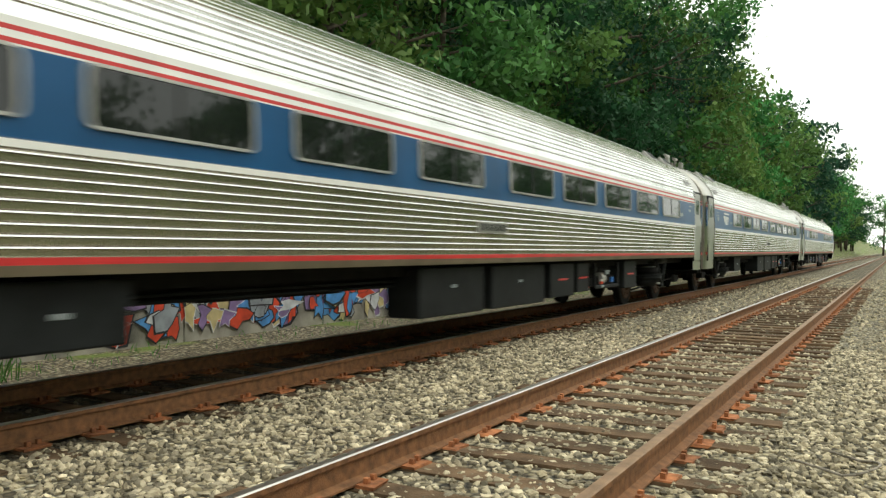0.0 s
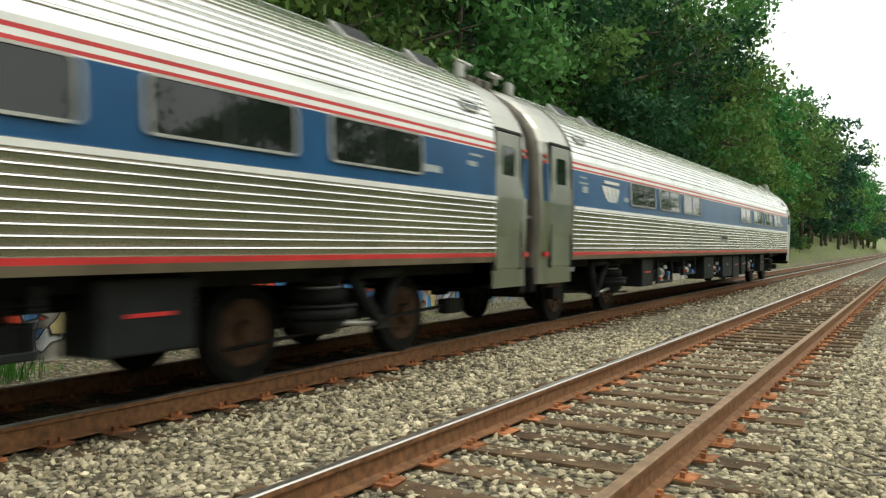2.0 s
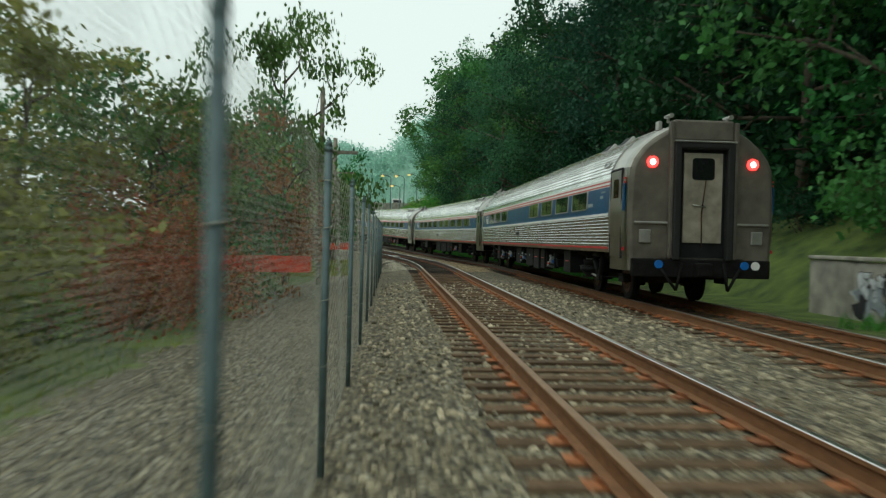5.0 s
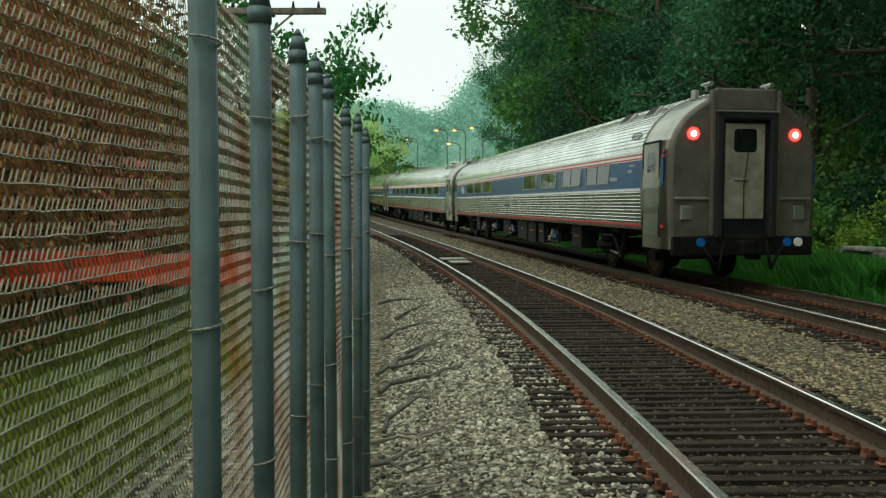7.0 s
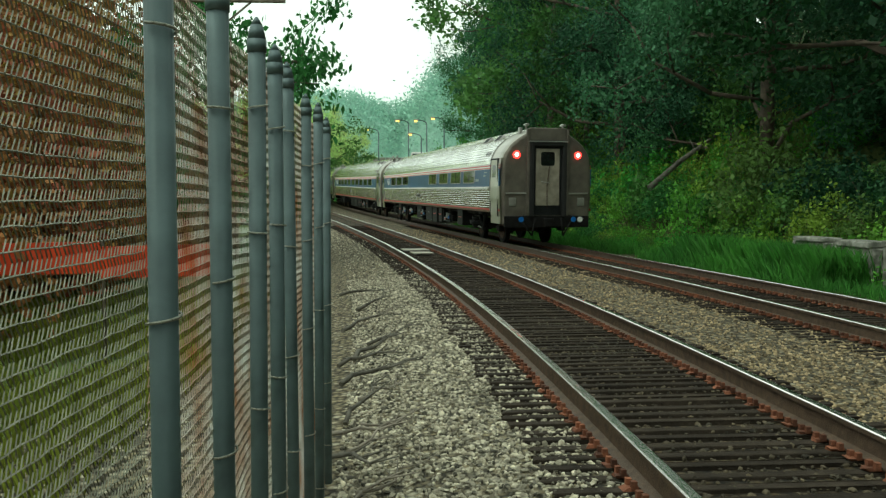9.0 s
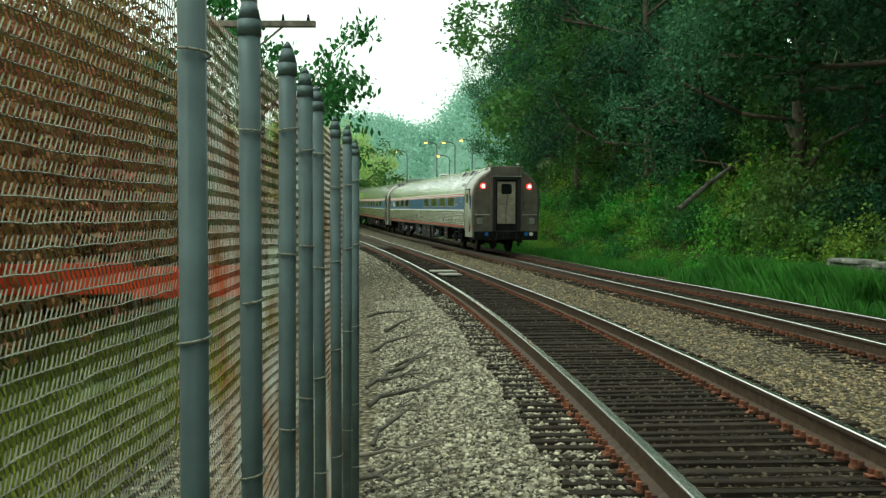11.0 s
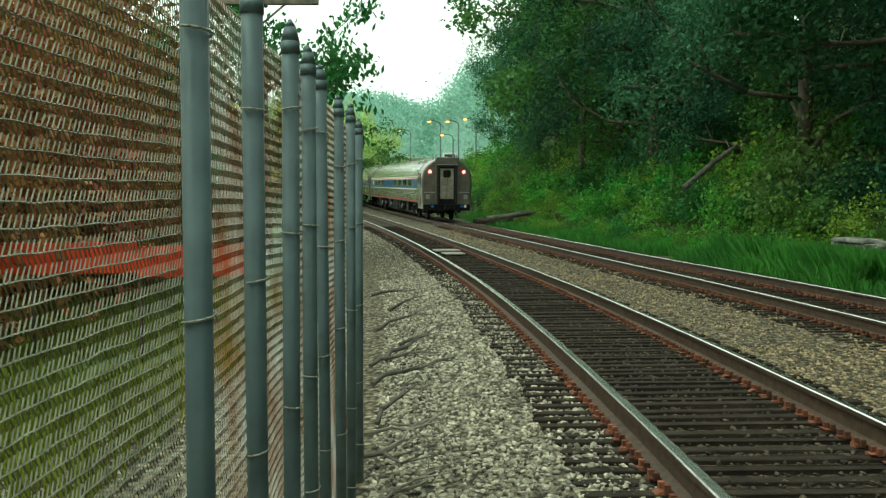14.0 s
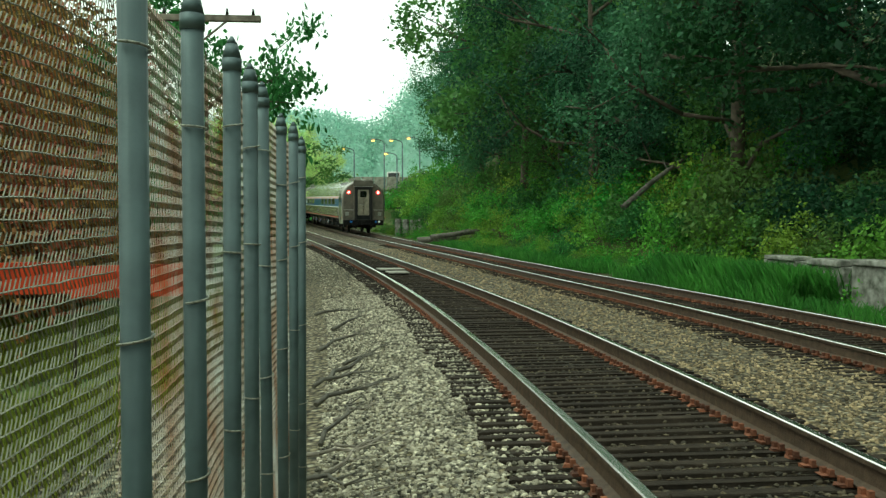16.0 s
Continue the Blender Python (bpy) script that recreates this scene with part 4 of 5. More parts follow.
def link_mesh(s0, s1, pitch, cell, wire, jitter):
    """Interlocked zigzag wires of chain link, standing from the ground to the top."""
    verts, faces = [], []
    rr = random.Random(int(s0 * 7))
    n = int((FENCE_TOP + 0.42) / cell)
    count = int((s1 - s0) / pitch)
    for i in range(count):
        s = s0 + i * pitch
        base = on_line(s, FENCE_U - 0.03)
        h = heading(s)
        along = Vector((math.sin(h), math.cos(h), 0))
        out = Vector((math.cos(h), -math.sin(h), 0))
        b0 = len(verts)
        for k in range(n + 1):
            side = 1 if (k + i) % 2 else -1
            z = -0.40 + k * cell + rr.uniform(-jitter, jitter)
            sag = 0.012 * math.sin(s * 3.1 + z * 2)
            p = base + along * (side * pitch * 0.5) + out * (side * wire * 1.1 + sag)
            p.z = z
            for dx, dz in ((wire, 0), (-wire * 0.5, wire * 0.87), (-wire * 0.5, -wire * 0.87)):
                q = p + out * dx + Vector((0, 0, dz))
                verts.append((q.x, q.y, q.z))
            if k:
                a, c = b0 + (k - 1) * 3, b0 + k * 3
                for e in range(3):
                    g = (e + 1) % 3
                    faces.append((a + e, a + g, c + g, c + e))
    return mesh_of("chain_link", verts, faces, M_WIRE)


def woven_mesh(s0, s1, pitch, cell, wire, mat):
    """Close-woven mesh: bowed upright strokes looped round level strands."""
    verts, faces = [], []
    rr = random.Random(17)

    def strand(points, r):
        b0 = len(verts)
        for k, (p, out) in enumerate(points):
            for dx, dz in ((r, 0), (-r * 0.5, r * 0.87), (-r * 0.5, -r * 0.87)):
                verts.append((p.x + out.x * dx, p.y + out.y * dx, p.z + dz))
            if k:
                a, c = b0 + (k - 1) * 3, b0 + k * 3
                for e in range(3):
                    g = (e + 1) % 3
                    faces.append((a + e, a + g, c + g, c + e))

    def at(s, z, off):
        h = heading(s)
        out = Vector((math.cos(h), -math.sin(h), 0))
        p = on_line(s, FENCE_U - 0.03 + off + 0.010 * math.sin(s * 5.3 + z * 2.5))
        p.z = z + 0.006 * math.sin(s * 4.0 + z * 3)
        return p, out

    n = int((FENCE_TOP + 0.42) / cell)
    for i in range(int((s1 - s0) / pitch)):
        s = s0 + i * pitch
        pts = []
        for k in range(n):
            z = -0.40 + k * cell
            j = rr.uniform(-0.10, 0.10) * pitch
            pts.append(at(s + j - 0.3 * pitch, z, wire))
            pts.append(at(s + j + pitch * (0.5 + 0.25 * rr.random()), z + cell * 0.55, -wire * 0.5))
        strand(pts, wire)
    for k in range(n):
        z = -0.40 + k * cell
        strand([at(s, z + rr.uniform(-0.0015, 0.0015), rr.choice((-1, 1)) * wire) for s in np.arange(s0, s1, 0.04)], wire * 1.15)
    return mesh_of("chain_link", verts, faces, mat)


def build_fence():
    fence = tagged(empty("chain_link_fence"), "tall galvanised chain-link fence with capped steel posts", "fence", kind="structure")
    pm = post_mesh()
    clips = [clip_mesh(k) for k in range(4)]
    rr = random.Random(2)
    spots = [2.28 + 3.2 * k for k in range(12)]
    spots.append(NORTH + 0.35)
    spots += [NORTH + z for z in (1.38, 1.83, 2.27, 2.66, 3.03, 3.62, 4.15, 4.75)]
    for s in [-0.9] + spots:
        p = on_line(s, FENCE_U)
        m = Matrix.Translation((p.x, p.y, rr.uniform(-0.02, 0.02))) @ pose(0, 0, 0, rr.uniform(-0.5, 0.5), rr.uniform(-0.4, 0.4), 0)
        post = part("fence_post", pm, None, fence, "", m)
        for k, cz in enumerate((-0.1, 0.35, 0.78, 1.22, 1.62)):
            part("wire_clip", rr.choice(clips), None, post, "", pose(0, 0, cz + rr.uniform(-0.07, 0.07), 0, 0, rr.uniform(-20, 20)))
    for s0, s1, pitch, cell, wire, jit in ((-1.2, 0.4, 0.05, 0.030, 0.0013, 0.003), (0.4, 5.0, 0.022, 0.017, 0.0011, 0.002), (5.0, 9, 0.05, 0.030, 0.0013, 0.003), (9, NORTH - 1.5, 0.11, 0.07, 0.0022, 0.006)):
        ob = part("chain_link", link_mesh(s0, s1, pitch, cell, wire, jit), None, fence, "interwoven galvanised wire mesh")
        ob["kind"] = "stuff"
    for s0, s1, pitch, mat, look_of in ((NORTH - 1.5, NORTH + 0.35, 0.03, M_WIRE, "interwoven galvanised wire mesh"), (NORTH + 0.35, NORTH + 1.38, 0.0125, M_WIRE_NEAR, "close-woven galvanised wire mesh"), (NORTH + 1.38, NORTH + 4.75, 0.0145, M_WIRE_OLD, "close-woven wire mesh with peeling rust stains")):
        part("chain_link", woven_mesh(s0, s1, pitch, 0.029, 0.0012, mat), None, fence, look_of)["kind"] = "stuff"


build_fence()


# ---- plants ----
def leaf_cards(rng, centres, per, spread, size, droop=0.0):
    """Many small folded leaves scattered about clump centres."""
    total = len(centres) * per
    c = np.repeat(np.array(centres), per, 0) + rng.normal(0, 1, (total, 3)) * spread
    a = rng.normal(0, 1, (total, 3))
    a[:, 2] -= droop
    a /= np.linalg.norm(a, axis=1, keepdims=True)
    b = np.cross(a, rng.normal(0, 1, (total, 3)))
    b /= np.linalg.norm(b, axis=1, keepdims=True) + 1e-9
    L = rng.uniform(0.6, 1.3, (total, 1)) * size
    v = np.stack([c - a * L, c + b * L * 0.55 , c + a * L, c - b * L * 0.55], 1).reshape(-1, 3)
    f = np.arange(total * 4).reshape(-1, 4)
    return v, f


def branchy(bm, rng, base, tip, r, depth, ends):
    """A tapered limb that forks."""
    mid = (base + tip) / 2 + Vector(rng.normal(0, 0.06, 3)) * (tip - base).length
    tube(bm, base, mid, r, r * 0.75, sides=7)
    tube(bm, mid, tip, r * 0.75, r * 0.5, sides=6)
    ends.append(tip)
    if depth:
        for _ in range(3):
            d = (tip - base).normalized() + Vector(rng.normal(0, 0.65, 3))
            d.z = d.z * 0.6 + 0.25
            start = mid.lerp(tip, rng.uniform(0.1, 1.0))
            branchy(bm, rng, start, start + d.normalized() * (tip - base).length * rng.uniform(0.5, 0.8), r * 0.45, depth - 1, ends)


def tree_meshes(seed, height, width, leaves, size, low=0.25):
    rng = np.random.default_rng(seed)
    bm = bmesh.new()
    ends = []
    top = Vector((rng.normal(0, 0.4), rng.normal(0, 0.4), height * 0.78))
    tube(bm, (0, 0, -1.0), top * 0.5, height * 0.017, height * 0.012, sides=9)
    tube(bm, top * 0.5, top, height * 0.012, height * 0.004, sides=8)
    k = 11
    for i in range(k):
        h = low + (0.95 - low) * (i + 0.5) / k
        a = i * 2.4 + rng.normal(0, 0.3)
        reach = width * (0.55 + 0.5 * math.sin(math.pi * min(1, (h - low) / (1 - low) * 0.8 + 0.15))) * rng.uniform(0.7, 1.1)
        start = top * h
        branchy(bm, rng, start, start + Vector((math.cos(a) * reach, math.sin(a) * reach, height * 0.09 * rng.uniform(0.3, 1.6))), height * 0.006, 1, ends)
    ends.append(top)
    wood = bpy.data.meshes.new("trunk")
    bm.to_mesh(wood)
    bm.free()
    wood.materials.append(M_BARK)
    centres = []
    for e in ends:
        for _ in range(3):
            centres.append((e.x + rng.normal(0, width * 0.13), e.y + rng.normal(0, width * 0.13), e.z + rng.normal(0, height * 0.035)))
    per = max(4, leaves // len(centres))
    v, f = leaf_cards(rng, centres, per, (width * 0.11, width * 0.11, height * 0.022), size, 0.3)
    crown = bpy.data.meshes.new("crown")
    crown.from_pydata(v.tolist(), [], f.tolist())
    return wood, crown


def with_material(me, mat):
    c = me.copy()
    c.materials.clear()
    c.materials.append(mat)
    return c


def plant_tree(meshes, crown_mesh, m, label, group):
    t = tagged(empty("tree"), label, "tree", group)
    t.matrix_basis = m
    part("trunk", meshes[0], None, t)
    part("crown", crown_mesh, None, t)
    return t


BIG = [tree_meshes(20 + k, 19 + 2 * (k % 3), 5.2, 8500, 0.21, 0.10) for k in range(4)]
FINE = [tree_meshes(50 + k, 20 + 2 * k, 5.4, 21000, 0.125, 0.06) for k in range(2)]
FINE_C = [[with_material(c, m) for m in (M_LEAF, M_LEAF_DARK, M_LEAF_MISTY)] for _, c in FINE]
THIN = [tree_meshes(30 + k, 19 + 2 * (k % 3), 5.2, 2600, 0.36, 0.10) for k in range(3)]
THIN_C = [[with_material(c, m) for m in (M_LEAF, M_LEAF_DARK)] for _, c in THIN]
BIG_C = [[with_material(c, m) for m in (M_LEAF, M_LEAF_DARK)] for _, c in BIG]
MID = [tree_meshes(40 + k, 9.5, 3.6, 6500, 0.14, 0.08) for k in range(2)]


def plant(meshes, crown, s, u, scale, label, group, rr, squash=1.0):
    p = on_line(s, u)
    z = ground_height(p.x, p.y) - 0.3
    m = Matrix.Translation((p.x, p.y, z)) @ pose(0, 0, 0, rr.uniform(-4, 4), rr.uniform(-4, 4), rr.uniform(0, 360)) @ Matrix.Diagonal((scale * squash, scale * squash, scale, 1))
    return plant_tree(meshes, crown, m, label, group)


def build_forest():
    rr = random.Random(11)
    rows = ((13.5, 6.0, 0.95), (18.5, 6.5, 1.0), (25.0, 8.5, 0.95), (33.0, 10.0, 0.85))
    for u0, step, sc in rows:
        s = -330.0
        while s < 150:
            far = s < -140 or s > 120
            k = rr.randrange(4)
            beyond = s - NORTH - 52
            if beyond > 0 and u0 < 14.5 + 0.26 * beyond:
                s += step
                continue
            if u0 > 24 or s < -75 or s > 108:
                k %= 3
                plant(THIN[k], THIN_C[k][rr.random() < 0.5], s + rr.uniform(-2, 2), u0 + rr.uniform(-1.6, 1.6), sc * rr.uniform(0.8, 1.12), "tall leafy green tree on the wooded bank", "trees on the bank", rr)
                s += step * rr.uniform(0.75, 1.25) * (1.7 if far else 1.0)
                continue
            if 38 < s < 84 and u0 < 20:
                k %= 2
                plant(FINE[k], FINE_C[k][1 if s < 60 else rr.choice((0, 1, 2, 2))], s + rr.uniform(-2, 2), u0 + rr.uniform(-1.4, 1.4) + (1.2 if s < 62 else 0), sc * rr.uniform(0.85, 1.12) * (1.0 if s < 60 else 0.74), "tall dark leafy tree on the wooded bank", "trees on the bank", rr)
                s += step * rr.uniform(0.6, 1.0)
                continue
            plant(BIG[k], BIG_C[k][rr.random() < (0.9 if 36 < s < 78 else 0.25)], s + rr.uniform(-2, 2), u0 + rr.uniform(-1.6, 1.6) + (2.0 if -1 < s < 62 else 0), sc * rr.uniform(0.8, 1.12), "tall leafy green tree on the wooded bank", "trees on the bank", rr)
            s += step * rr.uniform(0.75, 1.25) * (1.7 if far else 1.0)


build_forest()


def plant_at(meshes, crown, x, y, scale, label, group, rr, squash=1.0):
    m = Matrix.Translation((x, y, ground_height(x, y) - 0.3)) @ pose(0, 0, 0, rr.uniform(-4, 4), rr.uniform(-4, 4), rr.uniform(0, 360)) @ Matrix.Diagonal((scale * squash, scale * squash, scale, 1))
    return plant_tree(meshes, crown, m, label, group)


def build_far_edge():
    """The dark edge of the wood where the line bends away."""
    rr = random.Random(31)
    for az, far, sc in ((5.6, 76, 0.82), (7.0, 66, 0.78), (8.3, 74, 1.0), (10.0, 61, 0.9), (6.8, 92, 0.85), (12.0, 55, 0.9), (9.3, 87, 0.95), (5.6, 99, 0.8), (11.2, 70, 1.1), (13.5, 62, 1.0), (8.0, 108, 0.85)):
        k = rr.randrange(2)
        plant_at(FINE[k], FINE_C[k][2], far * math.tan(radians(az)), NORTH + far, sc, "tall dark leafy tree where the line bends", "trees on the bank", rr, 0.8)


build_far_edge()


def bush_mesh(seed, w, h, count, size):
    rng = np.random.default_rng(seed)
    centres = []
    for _ in range(60):
        a, r = rng.uniform(0, 6.28), w * math.sqrt(rng.uniform(0, 1))
        top = h * (1 - 0.6 * (r / w) ** 2) * rng.uniform(0.55, 1.15)
        centres.append((r * math.cos(a), r * math.sin(a), top * rng.uniform(0.25, 1.0)))
    v, f = leaf_cards(rng, centres, count // 60, (w * 0.12, w * 0.12, h * 0.09), size, 0.2)
    me = bpy.data.meshes.new("leaves")
    me.from_pydata(v.tolist(), [], f.tolist())
    bm = bmesh.new()
    for c in centres[::4]:
        tube(bm, (c[0] * 0.15, c[1] * 0.15, -0.3), c, 0.022, 0.006, sides=5)
    wood = bpy.data.meshes.new("woody_base")
    bm.to_mesh(wood)
    bm.free()
    wood.materials.append(M_BARK)
    return wood, me


BUSH = [bush_mesh(60 + k, 1.7, 1.9, 1900, 0.085) for k in range(3)]
THICKET = [bush_mesh(80 + k, 2.0, 4.6, 5400, 0.062) for k in range(2)]
# each crown in plain, painted-lit and painted-shaded leaf colours
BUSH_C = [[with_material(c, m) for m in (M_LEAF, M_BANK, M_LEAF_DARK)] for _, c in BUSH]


def plant_bush(s, u, scale, tint, label, group, rr, crown=None):
    k = rr.randrange(3)
    p = on_line(s, u)
    b = tagged(empty("bush"), label, "bush", group)
    b.matrix_basis = Matrix.Translation((p.x, p.y, ground_height(p.x, p.y) - 0.1)) @ pose(0, 0, 0, 0, 0, rr.uniform(0, 360)) @ Matrix.Diagonal((scale, scale, scale * rr.uniform(0.8, 1.2), 1))
    part("woody_base", BUSH[k][0], None, b)
    part("leaves", crown[k] if crown else BUSH_C[k][tint], None, b)


def build_bushes():
    rr = random.Random(5)
    for u0, step, sc in ((8.9, 1.1, 0.42), (9.7, 1.2, 0.55), (10.9, 1.7, 0.8), (12.0, 2.0, 1.0), (13.0, 2.6, 1.15), (16.0, 3.4, 1.4), (19.5, 5.0, 1.8)):
        s = 62.0 if u0 < 9 else 40.0
        while s < (108 if u0 < 12.5 else 130 if u0 < 18 else 92):
            # outer bushes take the lit colour, those below the trees the shaded one
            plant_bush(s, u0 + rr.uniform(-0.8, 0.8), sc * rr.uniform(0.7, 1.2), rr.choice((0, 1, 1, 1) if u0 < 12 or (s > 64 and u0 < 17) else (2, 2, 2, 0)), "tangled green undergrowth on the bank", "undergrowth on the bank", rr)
            s += step * rr.uniform(0.7, 1.3)
    for u0, step, sc in ((13.0, 6.0, 1.4), (16.5, 11.0, 1.8)):
        s = -120.0
        while s < 40:
            plant_bush(s, u0 + rr.uniform(-0.8, 0.8), sc * rr.uniform(0.7, 1.2), rr.choice((0, 0, 2)), "tangled green undergrowth on the bank", "undergrowth on the bank", rr)
            s += step * rr.uniform(0.7, 1.3)


build_bushes()


def build_grass():
    """Blades on the verge beyond the train track and behind the fence."""
    rng = np.random.default_rng(8)
    zones = ((39, 62, 6.9, 10.4, 16000, 0.30), (44, 61, 7.2, 8.5, 20000, 0.52), (45, 60, 7.5, 8.3, 30000, 0.80), (61, 84, 7.0, 8.8, 9000, 0.42), (62, 90, 6.9, 10.0, 5000, 0.30), (-6, 20, 7.6, 9.1, 9000, 0.34), (-30, -6, 7.8, 10.5, 900, 0.14), (0, 16, -16, -5.2, 6000, 0.16), (38, 54, -12, -4.0, 26000, 0.30))
    sheets = {True: [[], [], 0], False: [[], [], 0]}
    for s0, s1, u0, u1, count, h in zones:
        sheet = sheets[u0 > 0]
        V, F, n = sheet
        for _ in range(count):
            p = on_line(rng.uniform(s0, s1), rng.uniform(u0, u1))
            if noise.noise((p.x * 0.5, p.y * 0.5, 7)) < -0.25 and s1 != 62:
                continue
            z = ground_height(p.x, p.y) - 0.02
            a, lean, hh = rng.uniform(0, 6.28), rng.uniform(0.1, 0.6), h * rng.uniform(0.5, 1.3)
            w = 0.006 + 0.007 * h
            dx, dy = math.cos(a) * w, math.sin(a) * w
            lx, ly = -math.sin(a) * lean * hh, math.cos(a) * lean * hh
            V += [(p.x - dx, p.y - dy, z), (p.x + dx, p.y + dy, z), (p.x + dx * 0.6 + lx * 0.4, p.y + dy * 0.6 + ly * 0.4, z + hh * 0.6), (p.x + lx, p.y + ly, z + hh)]
            F.append((n, n + 1, n + 2, n + 3))
            n += 4
        sheet[2] = n
    tagged(new("grass", mesh_of("grass", sheets[True][0], sheets[True][1], M_GRASS)), "uncut green grass along the verge", "grass", kind="stuff")
    tagged(new("grass", mesh_of("grass", sheets[False][0], sheets[False][1], M_GRASS_DRY)), "yellowing grass behind the fence", "grass", kind="stuff")


build_grass()


# ---- low walls ----
def build_wall():
    wall = tagged(empty("retaining_wall"), "low weathered concrete wall covered in graffiti", "wall", kind="structure")
    rr = random.Random(9)
    for s0, s1, top in ((-70, 24.0, 0.95),):
        s = s0
        while s < s1:
            e = min(s + 4.0, s1)
            bm = small_bm((-0.2, 0.2, -(e - s) / 2 + 0.012, (e - s) / 2 - 0.012, -0.9, top + rr.uniform(-0.03, 0.02), 0.02))
            c = (s + e) / 2
            panel = part("wall_panel", bm, M_CONCRETE, wall, "", Matrix.Translation(on_line(c, 9.35)))
            cap = small_bm((-0.26, 0.26, -(e - s) / 2 + 0.01, (e - s) / 2 - 0.01, top + 0.025, top + 0.12, 0.02))
            part("coping", cap, M_CONCRETE, panel)
            s = e
    # painted shapes, flat on the face that looks to the track
    paints = [material(n, c, rough=0.6, noise_scale=4, vary=0.25, bump=0) for n, c in (("graffiti_red", (0.62, 0.07, 0.03)), ("graffiti_blue", (0.08, 0.27, 0.6)), ("graffiti_white", (0.62, 0.64, 0.66)), ("graffiti_black", (0.03, 0.03, 0.035)), ("graffiti_violet", (0.25, 0.17, 0.35)), ("graffiti_cream", (0.6, 0.5, 0.25)), ("graffiti_grey", (0.3, 0.33, 0.36)))]
    s = -32.0
    while s < 22:
        bm = bmesh.new()
        busy = s < -2
        for k in range(44 if busy else 22):
            w, h = rr.uniform(0.10, 0.36), rr.uniform(0.10, 0.36)
            y, z = rr.uniform(-1.3, 1.3), rr.uniform(-0.15, 0.6)
            pts = []
            for i in range(9):
                a = i * 2 * math.pi / 9
                q = rr.uniform(0.35, 1.5)
                pts.append((y + w * math.cos(a) * q, z + h * math.sin(a) * q))
            x = -0.204 - 0.0008 * k
            f = bm.faces.new([bm.verts.new((x, py, min(max(pz, -0.42), 0.9))) for py, pz in reversed(pts)])
            f.material_index = rr.choice((0, 0, 1, 1, 2, 4, 5, 6)) if busy else rr.choice((2, 6, 2, 3))
            g = bm.faces.new([bm.verts.new((x + 0.0005, y + (py - y) * 1.14, min(max(z + (pz - z) * 1.14, -0.44), 0.92))) for py, pz in reversed(pts)])
            g.material_index = 3 if rr.random() < 0.75 else 2
        part("graffiti", bm, paints, wall, "overlapping spray-painted graffiti shapes", Matrix.Translation(on_line(s, 9.35)))
        s += 2.7 if busy else 5.0
    # broken end of a second wall in the grass further on
    stub = tagged(empty("broken_wall"), "broken grey concrete wall stub in tall grass", "wall", kind="structure")
    for k in range(6):
        ln = 11.5 / 8
        h = 0.50 + rr.uniform(-0.05, 0.03)
        bm = small_bm((-0.2, 0.2, -ln / 2 + 0.01, ln / 2 - 0.01, -0.7, h, 0.03))
        spot = Matrix.Translation(on_line(47.5 + (k + 0.5) * ln, 8.55 - 0.045 * k)) @ pose(0, 0, 0, 0, rr.uniform(-1.5, 1.5), 3.0)
        panel = part("wall_block", bm, M_STAINED, stub, "", spot)
        if rr.random() < 0.8:
            bm = small_bm((-0.27, 0.25, -ln / 2 + rr.uniform(0, 0.25), ln / 2 - rr.uniform(0, 0.3), h + 0.004, h + rr.uniform(0.10, 0.15), 0.03))
            part("coping", bm, M_STAINED, panel)


build_wall()


